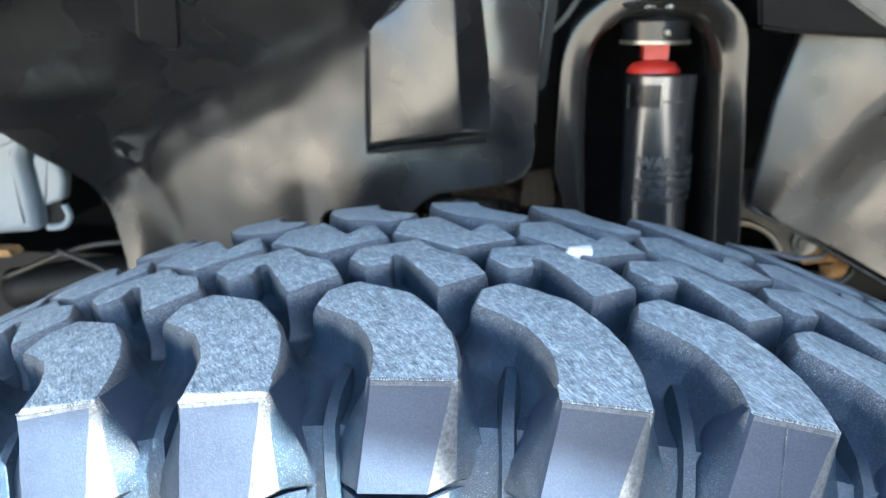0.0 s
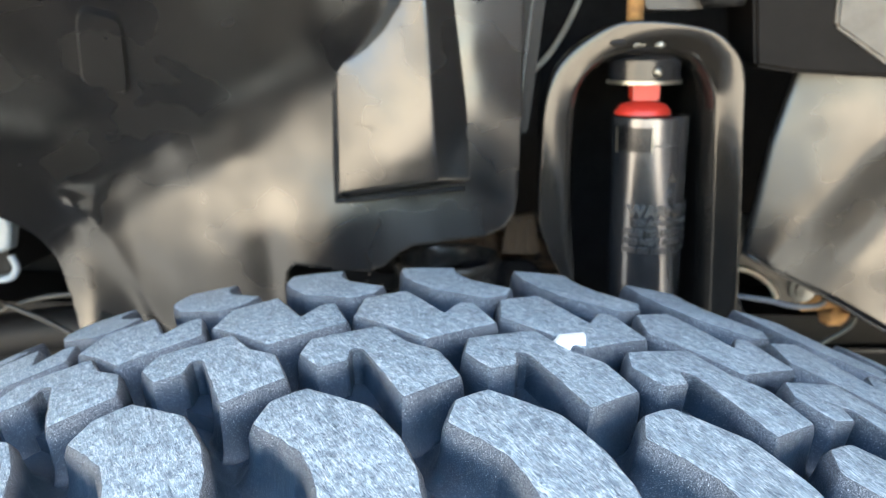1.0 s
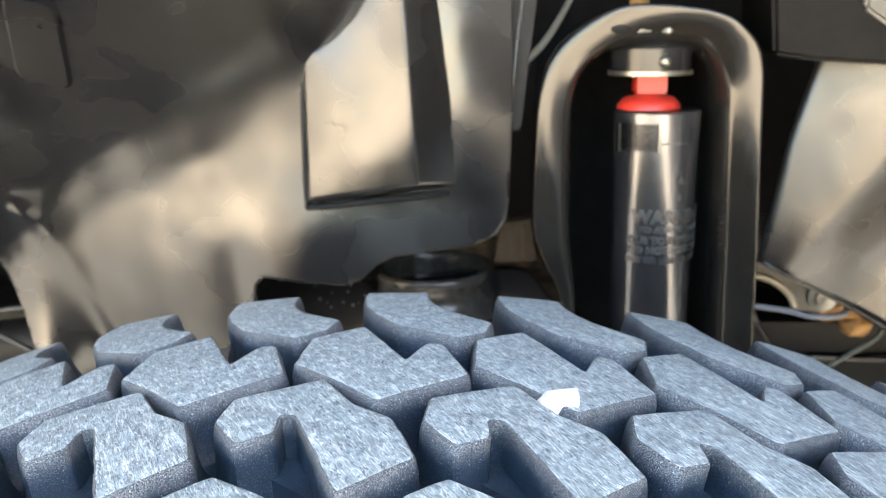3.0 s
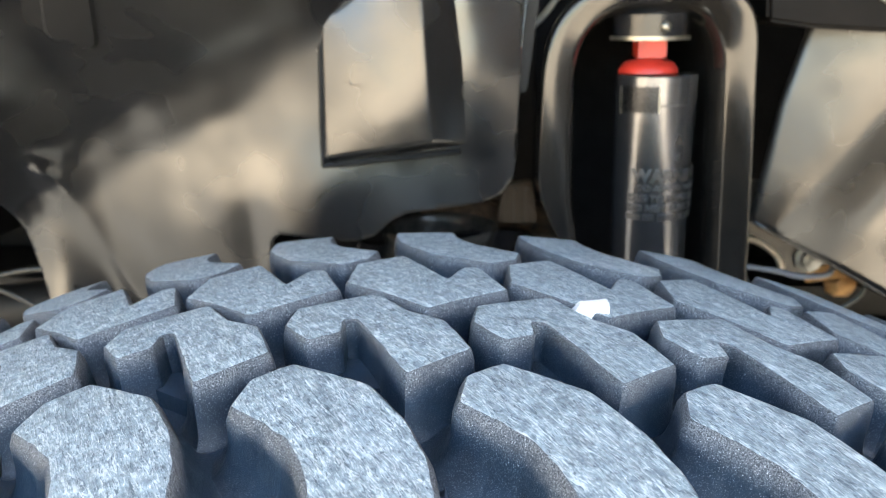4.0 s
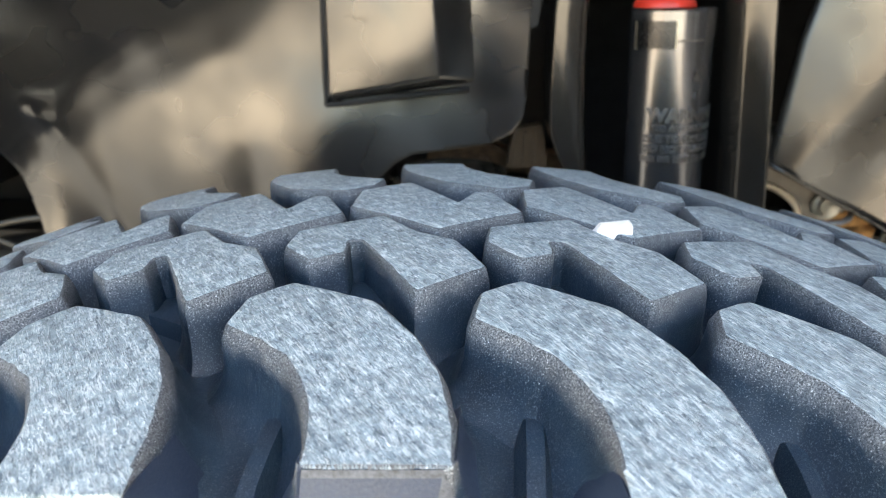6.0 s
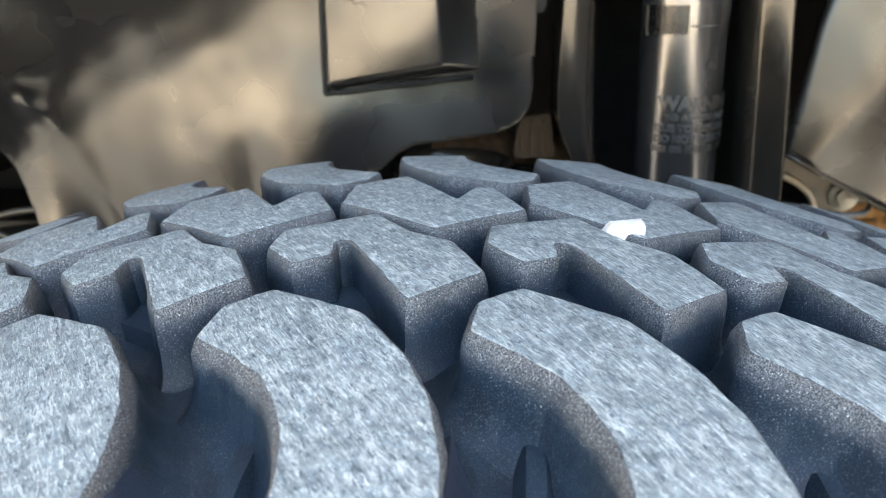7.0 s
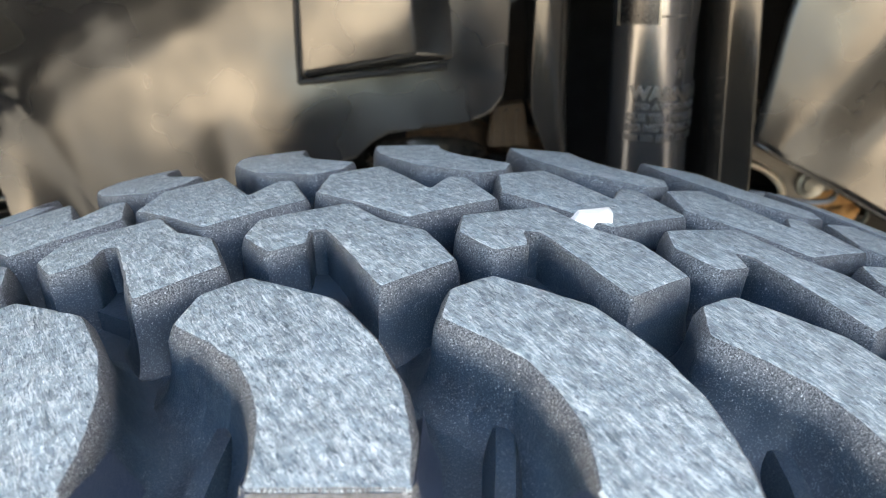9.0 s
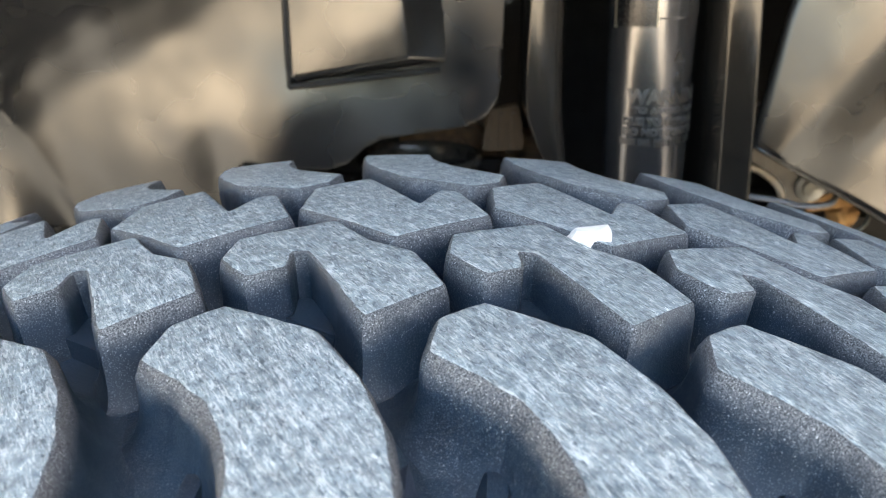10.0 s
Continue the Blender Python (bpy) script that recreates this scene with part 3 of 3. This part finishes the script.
for a, b in zip(out_line, in_line):
    slope = smooth(0.085, 0.15, (a.x + b.x) / 2)
    section = [(a, 0.300), (a, 0.2700), (a.lerp(b, 0.03), 0.2688), (a.lerp(b, 0.08), 0.2686 + 0.0002 * slope), (a.lerp(b, 0.60), 0.2690 + 0.0052 * slope), (a.lerp(b, 0.74), 0.2712 + 0.0058 * slope), (a.lerp(b, 0.86), 0.2770 + 0.0050 * slope), (a.lerp(b, 0.94), 0.289), (b, 0.301), (b, 0.43)]
    rings.append([bm.verts.new((p.x, y, p.z)) for p, y in section])
for a, b in zip(rings, rings[1:]):
    for k in range(9):
        bm.faces.new((a[k], a[k + 1], b[k + 1], b[k]))
bmesh.ops.recalc_face_normals(bm, faces=bm.faces)
part("arch", bm, STEEL, tower, smooth=True)
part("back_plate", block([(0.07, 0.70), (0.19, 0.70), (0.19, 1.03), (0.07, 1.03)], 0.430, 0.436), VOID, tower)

bm = bmesh.new()
bmesh.ops.create_uvsphere(bm, u_segments=16, v_segments=8, radius=1)
bmesh.ops.transform(bm, matrix=Matrix.Translation((0.1063, 0.2705, 1.0262)) @ Matrix.Diagonal((0.0062, 0.002, 0.0022, 1)), verts=bm.verts)
part("drain_hole", bm, BLACK, tower, "dark oval hole in the arch", smooth=True)
for k, (x, z, w) in enumerate(((0.0975, 1.0235, 0.0050), (0.1190, 1.0250, 0.0055), (0.1330, 1.0245, 0.0030))):
    bm = bmesh.new()
    bmesh.ops.create_icosphere(bm, subdivisions=3, radius=1)
    for v in bm.verts:
        v.co = v.co * (1 + 0.4 * noise.noise(v.co * 1.4 + Vector((k, 0, 0))))
        v.co = Vector((x + v.co.x * w, 0.2735 + v.co.y * 0.0022, z + v.co.z * 0.0020))
    part("weld_spatter", bm, ZINC, tower, "bright weld spatter", smooth=True)

damper = thing("damper", (0.1335, 0.292, 0.70), "dark metallic damper can with red bump stop and zinc washer", "damper")
TOP_Z = 0.280
sharpen(part("can", lathe([(-0.10, 0.0), (-0.10, 0.0225), (0.262, 0.0245), (0.2628, 0.0250), (TOP_Z - 0.001, 0.0250), (TOP_Z, 0.0242), (TOP_Z, 0.0)], 64), CAN, damper), 30)
ROD = (-0.0055, 0, 0)
sharpen(part("bump_stop", lathe([(TOP_Z + 0.0005, 0.0), (TOP_Z + 0.0005, 0.0183), (TOP_Z + 0.003, 0.0180), (TOP_Z + 0.007, 0.0145), (TOP_Z + 0.0085, 0.0085), (TOP_Z + 0.0100, 0.0068), (TOP_Z + 0.0120, 0.0)], 40, centre=ROD), RED, damper, "red rubber bump stop"), 35)
bm = block(rounded([(-0.0085, 0.0095), (0.0085, 0.0095), (0.0085, 0.0202), (-0.0085, 0.0202)], 0.0012, 2), -0.0085, 0.0085)
bmesh.ops.translate(bm, verts=bm.verts, vec=(ROD[0], 0, TOP_Z))
part("neck", bm, RED, damper, "square red plastic neck")
sharpen(part("washer", lathe([(TOP_Z + 0.0202, 0.0), (TOP_Z + 0.0202, 0.0240), (TOP_Z + 0.0225, 0.0240), (TOP_Z + 0.0225, 0.0)], 48, centre=ROD), ZINC, damper, "thin zinc-plated washer"), 30)
sharpen(part("mount_cup", lathe([(TOP_Z + 0.0225, 0.0), (TOP_Z + 0.0225, 0.0232), (TOP_Z + 0.035, 0.0235), (TOP_Z + 0.037, 0.021), (TOP_Z + 0.040, 0.012), (TOP_Z + 0.042, 0.0)], 48, centre=ROD), GLOSS, damper), 30)


bm = bmesh.new()
bmesh.ops.create_uvsphere(bm, u_segments=16, v_segments=8, radius=0.0034)
bmesh.ops.translate(bm, verts=bm.verts, vec=(-0.002, -0.0232, TOP_Z + 0.028))
part("rivet", bm, ZINC, damper, "small zinc nub standing in for a bolt's highlight", smooth=True)


def can_point(angle, z, proud=0.0):
    """A place on the can's side; angle in degrees to the right of the side that faces out."""
    r = 0.0225 + 0.002 * (z + 0.10) / 0.336 + proud
    return Vector((r * math.sin(radians(angle)), -r * math.cos(radians(angle)), z))


def can_patch(a0, a1, z0, z1, proud, deep=0.001):
    """A slab bent round the can."""
    bm = bmesh.new()
    n = 8
    f = [[bm.verts.new(can_point(a0 + (a1 - a0) * k / n, z, p)) for k in range(n + 1)] for z, p in ((z0, proud - deep), (z0, proud), (z1, proud), (z1, proud - deep))]
    for a, b in zip(f, f[1:]):
        for k in range(n):
            bm.faces.new((a[k], a[k + 1], b[k + 1], b[k]))
    bm.faces.new([r[0] for r in f])
    bm.faces.new([r[-1] for r in f])
    bmesh.ops.recalc_face_normals(bm, faces=bm.faces)
    return bm


clip = part("clip_window", can_patch(-66, -8, 0.258, 0.2735, 0.0004), make_plain("dark_clip_metal", (0.035, 0.036, 0.039), 0.25, 0.9), damper, "flat clip window with bright edges")
part("window_edge", can_patch(-68, -66, 0.257, 0.273, 0.0008), ZINC, clip)
part("window_edge", can_patch(-8, -6.5, 0.258, 0.274, 0.0008), ZINC, clip)


def can_text(words, a0, a1, z, high):
    """Raised lettering bent round the can."""
    text = bpy.data.curves.new("writing", "FONT")
    text.body, text.size, text.extrude, text.resolution_u, text.offset, text.bevel_depth = words, 1.0, 0.02, 3, 0.015, 0.03
    made = new("writing", text)
    bpy.context.view_layer.update()
    me = bpy.data.meshes.new_from_object(made.evaluated_get(bpy.context.evaluated_depsgraph_get()))
    bpy.data.objects.remove(made)
    bm = bmesh.new()
    bm.from_mesh(me)
    bmesh.ops.triangulate(bm, faces=bm.faces)
    xs, ys = [v.co.x for v in bm.verts], [v.co.y for v in bm.verts]
    for v in bm.verts:
        u, w = (v.co.x - min(xs)) / (max(xs) - min(xs)), (v.co.y - min(ys)) / (max(ys) - min(ys))
        v.co = can_point(a0 + (a1 - a0) * u, z + high * w, 0.0003 + 0.008 * v.co.z)
    return part("writing", bm, ENGRAVED, damper)


can_text("WARNING", -42, 84, 0.2155, 0.0085)
can_text("TO AVOID INJURY", -33, 86, 0.2095, 0.0045)
can_text("DUE TO EXPLOSION", -44, 86, 0.2035, 0.0045)
can_text("4", 21, 27, 0.2285, 0.005)
can_text("DO NOT PUNCTURE", -44, 86, 0.1975, 0.0045)
can_text("HEAT", 0, 24, 0.1915, 0.0045)
for row, bars in ((0.192, ((-48, -26), (-22, -6), (30, 42), (47, 84))),):
    for a0, a1 in bars:
        part("text_bar", can_patch(a0, a1, row, row + 0.0035, 0.0003), ENGRAVED, damper)
bm = bmesh.new()
tri = [bm.verts.new(can_point(a, z, 0.0004)) for a, z in ((17, 0.239), (33, 0.239), (25, 0.2455))]
bm.faces.new(tri)
part("pictogram", bm, ENGRAVED, damper)

# top mount above the tower, with its rusty rod
mount = thing("top_mount", (0.13, 0.31, 1.043), "bare metal mount plate with a rusty rod stub", "mount")
bm = block(rounded([(-0.004, 0.003), (0.034, 0.003), (0.034, 0.030), (0.012, 0.040), (-0.004, 0.030)], 0.004, 3), -0.02, 0.03)
part("plate", bm, make_plain("bare_steel", (0.045, 0.04, 0.035), 0.45, 0.4), mount)
part("rod", tube([(-0.010, -0.02, -0.006), (-0.010, -0.02, 0.08)], 0.0055, 14), RUST, mount, "rusty rod stub", smooth=True)
part("knob", lathe([(0.0, 0.0), (0.0, 0.012), (0.004, 0.014), (0.020, 0.014), (0.03, 0.0)], 24, centre=(0.042, -0.03, 0.004)), BLACK, mount, smooth=True)

# ---- right-hand bracket and rear liner ----
bracket = thing("black_bracket", (0.195, 0.285, 1.01), "matt black folded plastic bracket with a pale facet", "bracket")
bm = block([(0.001, 0.0), (0.026, -0.004), (0.067, -0.007), (0.18, -0.012), (0.18, 0.25), (-0.006, 0.25), (-0.004, 0.05)], 0.0, 0.06)
bmesh.ops.bevel(bm, geom=bm.edges[:], offset=0.0025, segments=3, affect="EDGES")
DULL = make_plain("brown_black_plastic", (0.006, 0.005, 0.0045), 0.6)
DULL.node_tree.nodes["Principled BSDF"].inputs["Specular IOR Level"].default_value = 0.12
sharpen(part("shell", bm, DULL, bracket), 40)
bm = block([(0.0, 0.0), (0.035, -0.024), (0.10, -0.040), (0.10, 0.10), (0.0, 0.10)], -0.004, 0.004)
bmesh.ops.bevel(bm, geom=bm.edges[:], offset=0.002, segments=2, affect="EDGES")
facet = part("pale_facet", bm, make_plain("pale_plastic", (0.10, 0.09, 0.078), 0.45), bracket)
facet.location = (0.047, 0.0, 0.024)

rear = thing("rear_liner", (0, 0, 0), "dusty black plastic rear liner panel, sheen dimmed, with a lipped edge", "liner")


def rear_point(s, t):
    """s from the lower edge up, t from the left edge to the right."""
    left = Vector((float(np.interp(s, [0, 0.35, 1], [0.209, 0.222, 0.262])), 0, float(np.interp(s, [0, 1], [0.880, 1.10]))))
    x = left.x + t * 0.42
    z = left.z - t * float(np.interp(s, [0, 1], [0.24, 0.02]))
    y = 0.325 - 0.20 * (soft(x - 0.20, 0.01) - soft(x - 0.33, 0.02))
    y += 0.004 * noise.noise(Vector((x * 11, z * 11, 1.0))) + 0.009 * s
    fold = (x - 0.231) * 0.824 - (z - 0.8774) * 0.566
    y += 0.80 * (soft(fold, 0.005) - soft(fold - 0.050, 0.010)) * smooth(0.985, 0.935, z)
    return Vector((x, y, z))


bm = bmesh.new()
grid = [[bm.verts.new(rear_point(i / 60, k / 80)) for k in range(81)] for i in range(61)]
for a, b in zip(grid, grid[1:]):
    for k in range(80):
        bm.faces.new((a[k], a[k + 1], b[k + 1], b[k]))
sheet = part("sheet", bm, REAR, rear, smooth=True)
thick = sheet.modifiers.new("thickness", "SOLIDIFY")
thick.thickness, thick.offset = 0.003, 1.0
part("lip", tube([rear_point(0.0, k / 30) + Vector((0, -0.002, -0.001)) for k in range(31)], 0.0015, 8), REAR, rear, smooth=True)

# ---- below the rear liner: bracket, hoses, rail, rust ----
hanger = thing("hanger_plate", (0.24, 0.40, 0.84), "dark steel hanger plate with a curved pale lip and a bolt", "bracket")
ARC = [(p.x, p.y) for p in curve([(-0.030, 0.0065, 0), (-0.0067, 0.0052, 0), (0.0045, 0.0018, 0), (0.0151, -0.0053, 0), (0.0214, -0.0124, 0), (0.0242, -0.020, 0)], 5)]
bm = block([*ARC, (0.028, -0.0235), (0.050, -0.0262), (0.0637, -0.0255), (0.0748, -0.0202), (0.12, 0.0), (0.12, 0.05), (-0.030, 0.05)], 0.0, 0.005)
part("plate", bm, make_plain("dusty_dark_steel", (0.045, 0.044, 0.042), 0.35, 0.2), hanger)
part("lip", tube([(x, -0.003, z) for x, z in ARC], 0.0028, 10), make_plain("pale_lip_metal", (0.42, 0.37, 0.30), 0.35, 0.4), hanger, "pale curved lip", smooth=True)
bolt = part("bolt", lathe([(0.0, 0.0), (0.0, 0.011), (0.002, 0.011), (0.003, 0.007), (0.006, 0.0065), (0.007, 0.0)], 24, centre=(0, 0, 0)), make_plain("dull_zinc", (0.22, 0.22, 0.21), 0.4, 0.8), hanger)
bolt.matrix_basis = pose(0.0449, -0.001, -0.0125, 90, 0, 0)

hose = thing("brake_hose", (0, 0, 0), "thin grey hose running behind the tyre", "hose", "hoses behind the tyre")
part("hose", tube(curve([(0.190, 0.372, 0.8345), (0.218, 0.370, 0.8315), (0.2503, 0.37, 0.8264), (0.2662, 0.37, 0.8222), (0.2829, 0.37, 0.8222), (0.2909, 0.372, 0.8244), (0.300, 0.385, 0.828)]), 0.0022, 8), make_plain("grey_hose", (0.12, 0.13, 0.15), 0.3), hose, smooth=True)
cable = thing("black_cable", (0, 0, 0), "black rubber cable hanging behind the tyre", "cable", "hoses behind the tyre")
part("cable", tube(curve([(0.200, 0.352, 0.845), (0.2164, 0.35, 0.833), (0.2202, 0.35, 0.8255), (0.2299, 0.35, 0.8107), (0.237, 0.35, 0.7939), (0.2399, 0.35, 0.7833), (0.242, 0.348, 0.73)]), 0.0028, 8), GLOSS, cable, smooth=True)
wire = thing("thin_wire", (0, 0, 0), "thin green-grey wire behind the tyre", "wire", "hoses behind the tyre")
part("wire", tube(curve([(0.314, 0.37, 0.84), (0.3122, 0.36, 0.8187), (0.3076, 0.36, 0.8079), (0.2923, 0.36, 0.7974), (0.2744, 0.36, 0.7849), (0.2648, 0.36, 0.7755), (0.255, 0.36, 0.74)]), 0.0017, 8), make_plain("grey_green_wire", (0.025, 0.027, 0.019), 0.5), wire, smooth=True)

rust = thing("rusty_lug", (0.315, 0.405, 0.803), "orange rusty steel lug under the liner", "bracket")
bm = bmesh.new()
bmesh.ops.create_icosphere(bm, subdivisions=3, radius=1)
for v in bm.verts:
    k = 1 + 0.45 * noise.noise(v.co * 1.6 + Vector((4, 1, 2)))
    v.co = Vector((v.co.x * 0.0115, v.co.y * 0.009, v.co.z * 0.0105)) * k
part("lump", bm, RUST, rust, smooth=True)
part("arm", block(rounded([(-0.03, 0.004), (0.012, 0.010), (0.014, 0.024), (-0.03, 0.016)], 0.003, 2), -0.006, 0.006), RUST, rust)

rail = thing("chassis_rail", (0.3, 0.50, 0.73), "black oily steel chassis rail with dull highlights", "chassis")
bm = block(rounded([(-0.9, -0.045), (0.6, -0.060), (0.6, 0.030), (-0.9, 0.055)], 0.012, 3), 0.0, 0.10)
part("beam", bm, BLACK, rail)
part("seam", tube([(-0.2, -0.004, 0.012), (0.3, -0.004, 0.004)], 0.0035, 8), GLOSS, rail, smooth=True)
shelf = thing("pale_arm", (0.27, 0.40, 0.70), "dusty pale suspension arm below the rail", "suspension arm")
bm = block(rounded([(-0.10, -0.02), (0.20, -0.045), (0.20, 0.0), (-0.10, 0.028)], 0.01, 4), -0.02, 0.03)
part("arm", bm, make_plain("dusty_pale_metal", (0.34, 0.31, 0.27), 0.5, 0.2), shelf)

# ---- spring seat behind the tyre ----
seat = thing("spring_seat", (-0.004, 0.335, 0.8585), "glossy black steel spring seat ring on its plate", "spring seat")
ring = lathe([(-0.06, 0.043), (-0.022, 0.043), (-0.019, 0.046), (-0.013, 0.0465), (-0.009, 0.043), (-0.004, 0.0388), (0.004, 0.0385), (0.008, 0.0405), (0.0115, 0.0418), (0.0140, 0.0410), (0.0148, 0.0395), (0.0138, 0.0380), (0.010, 0.0368), (0.0, 0.036), (-0.06, 0.036)], 64)
sharpen(part("ring", ring, make_plain("worn_black_steel", (0.035, 0.031, 0.027), 0.22, 0.0, 0.5, 120), seat), 50)
part("inner_cup", lathe([(-0.04, 0.0), (-0.04, 0.0355)], 32), BLACK, seat)
bm = block(rounded([(-0.13, -0.20), (0.088, -0.20), (0.090, -0.030), (0.066, 0.004), (0.040, 0.006), (-0.050, -0.006), (-0.075, 0.002), (-0.13, 0.006)], 0.008, 4), 0.020, 0.028)
part("plate", bm, GLOSS, seat)

rng = random.Random(8)
bm = bmesh.new()
for k in range(26):
    spot = Matrix.Translation((rng.uniform(-0.095, -0.035), 0.3548, rng.uniform(0.835, 0.862))) @ Matrix.Scale(rng.uniform(0.0003, 0.0009), 4)
    bmesh.ops.create_icosphere(bm, subdivisions=1, radius=1, matrix=spot)
tagged(part("dirt_crumbs", bm, PALE), "pale crumbs of dirt on the black spring seat plate", "dirt", kind="stuff")

tan = thing("tan_bracket", (0.050, 0.345, 0.886), "tan coloured ribbed bracket behind the tower", "bracket")
TAN = make_plain("tan_plastic", (0.095, 0.058, 0.030), 0.6, 0.0, 0.25, 90)
bm = block(rounded([(-0.012, -0.014), (0.016, -0.014), (0.014, 0.004), (0.012, 0.016), (-0.008, 0.013), (-0.011, -0.004)], 0.002, 2), 0.0, 0.012)
part("plate", bm, TAN, tan)
for x in (-0.008, -0.001, 0.007):
    part("rib", block(rounded([(x, -0.013), (x + 0.003, -0.013), (x + 0.003, 0.012), (x, 0.012)], 0.001, 1), -0.004, 0.001), TAN, tan)
cross = thing("rusty_crossmember", (0.050, 0.385, 0.862), "brown rusty steel crossmember behind the tower", "chassis")
BROWN = make_plain("brown_rusty_steel", (0.12, 0.066, 0.032), 0.8, 0.1, 0.6, 110, 0.6)
bm = block(rounded([(-0.070, -0.030), (0.040, -0.034), (0.042, 0.004), (0.018, 0.012), (-0.006, 0.010), (-0.020, 0.018), (-0.070, 0.014)], 0.004, 2), 0.0, 0.03)
bmesh.ops.bevel(bm, geom=[e for e in bm.edges if abs(e.verts[0].co.y - e.verts[1].co.y) < 1e-6], offset=0.002, segments=2, affect="EDGES")
sharpen(part("web", bm, BROWN, cross), 40)
part("flange", tube([(-0.070, -0.002, -0.004), (-0.010, -0.003, -0.008), (0.042, -0.002, -0.014)], 0.0045, 10), BROWN, cross, smooth=True)
for x in (-0.028, 0.010):
    stud = part("stud", lathe([(0.0, 0.0), (0.0, 0.0055), (0.003, 0.0055), (0.004, 0.003), (0.008, 0.003), (0.008, 0.0)], 12), BROWN, cross, smooth=True)
    stud.matrix_basis = pose(x, 0.0, 0.004, 90, 0, 0)
hook = thing("curved_hose", (0, 0, 0), "pale grey hose curving past the tower", "hose", "hoses behind the tyre")
part("hose", tube(curve([(0.045, 0.30, 1.000), (0.058, 0.30, 1.010), (0.070, 0.31, 1.022), (0.085, 0.33, 1.045), (0.10, 0.34, 1.08)]), 0.0022, 8), make_plain("pale_hose", (0.14, 0.125, 0.10), 0.5), hook, smooth=True)

# ---- left: pale bumper end and the dark parts under it ----
bumper = thing("bumper_end", (-0.353, 0.33, 0.895), "pale painted rounded bumper end with a dark panel gap", "bumper")


def pillow(outline, y0, y1, soft_edge):
    bm = block(outline, y0, y1)
    bmesh.ops.bevel(bm, geom=[e for e in bm.edges if all(abs(v.co.y - y0) < 1e-6 for v in e.verts)], offset=soft_edge, segments=5, affect="EDGES", profile=0.5)
    return bm


sharpen(part("shell", pillow(rounded([(-0.30, -0.060), (-0.010, -0.045), (-0.010, -0.015), (-0.014, 0.020), (-0.004, 0.030), (-0.012, 0.052), (-0.032, 0.068), (-0.07, 0.078), (-0.30, 0.078)], 0.008, 4), 0.0, 0.022, 0.010), WHITE, bumper), 60)
sharpen(part("end_cap", pillow(rounded([(-0.006, -0.024), (0.012, -0.018), (0.016, 0.000), (0.008, 0.026), (-0.006, 0.026), (-0.010, 0.014)], 0.003, 3), 0.008, 0.020, 0.004), WHITE, bumper), 60)
part("hook", tube(curve([(-0.004, 0.008, -0.042), (0.010, 0.008, -0.040), (0.016, 0.008, -0.032), (0.013, 0.008, -0.022)], 5), 0.003, 8), WHITE, bumper, smooth=True)
part("amber_strip", block(rounded([(-0.12, -0.070), (-0.035, -0.066), (-0.04, -0.060), (-0.12, -0.062)], 0.002, 2), 0.002, 0.02), RUST, bumper, "amber strip along the lower edge")
part("backing", block([(-0.012, -0.046), (0.004, -0.040), (0.004, 0.030), (-0.012, 0.030)], 0.02, 0.09), BLACK, bumper)
for points, r, mat, name, label in (
        ([(-0.42, 0.36, 0.80), (-0.34, 0.36, 0.830), (-0.28, 0.37, 0.832), (-0.22, 0.40, 0.82)], 0.0028, make_plain("olive_pipe", (0.012, 0.011, 0.008), 0.4), "pipe", "thin olive pipe under the bumper end"),
        ([(-0.36, 0.35, 0.83), (-0.32, 0.35, 0.812), (-0.29, 0.35, 0.79), (-0.27, 0.36, 0.75)], 0.0022, make_plain("olive_hose", (0.012, 0.010, 0.007), 0.5), "pipe", "thin curved hose under the bumper end"),
        ([(-0.45, 0.42, 0.77), (-0.33, 0.42, 0.785), (-0.22, 0.42, 0.775)], 0.020, BLACK, "tube", "fat black tube under the bumper end")):
    t = thing(name, points[0], label, "pipe", "pipes under the bumper end")
    part("run", tube([p - Vector(points[0]) for p in curve(points)], r, 12), mat, t, smooth=True)
joint = thing("chrome_joint", (-0.285, 0.36, 0.795), "small shiny metal joint among dark pipes", "joint")
part("ball", lathe([(-0.008, 0.0), (-0.007, 0.007), (0.0, 0.010), (0.007, 0.007), (0.009, 0.0)], 20), make_plain("shiny_metal", (0.45, 0.47, 0.5), 0.25, 0.9), joint, smooth=True)

# ---- fender and bodywork, over and behind ----
body = thing("vehicle_body", (0, 0, 0), "grey painted vehicle body over the wheel arch", "bodywork", kind="structure")
LIP_Y, LIP_Z, HALF = -0.2475, 1.537, 0.85
arch = [(-(HALF if k > 18 else 1.25) * math.cos(math.pi * k / 36), 0.60 + (LIP_Z - 0.60) * math.sin(math.pi * k / 36)) for k in range(37)]
part("fender", block([*arch, (1.6, 0.60), (1.6, 1.80), (-1.6, 1.80), (-1.6, 0.60)], LIP_Y, LIP_Y + 0.02), BODY, body)
bm = bmesh.new()
rows = [[bm.verts.new((x * 1.02, y, 0.60 + (z - 0.60) * 1.08)) for x, z in arch] for y in (LIP_Y + 0.02, 0.0, 0.3, 0.62)]
for a, b in zip(rows, rows[1:]):
    for k in range(len(arch) - 1):
        bm.faces.new((a[k], a[k + 1], b[k + 1], b[k]))
part("inner_arch", bm, make_plain("black_arch_lining", (0.035, 0.035, 0.036), 0.7), body, smooth=True)
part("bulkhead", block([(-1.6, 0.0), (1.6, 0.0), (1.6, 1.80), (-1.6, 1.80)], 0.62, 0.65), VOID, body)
part("bonnet", block([(-1.6, 1.80), (1.6, 1.80), (1.6, 1.82), (-1.6, 1.82)], LIP_Y, 1.6), BODY, body)
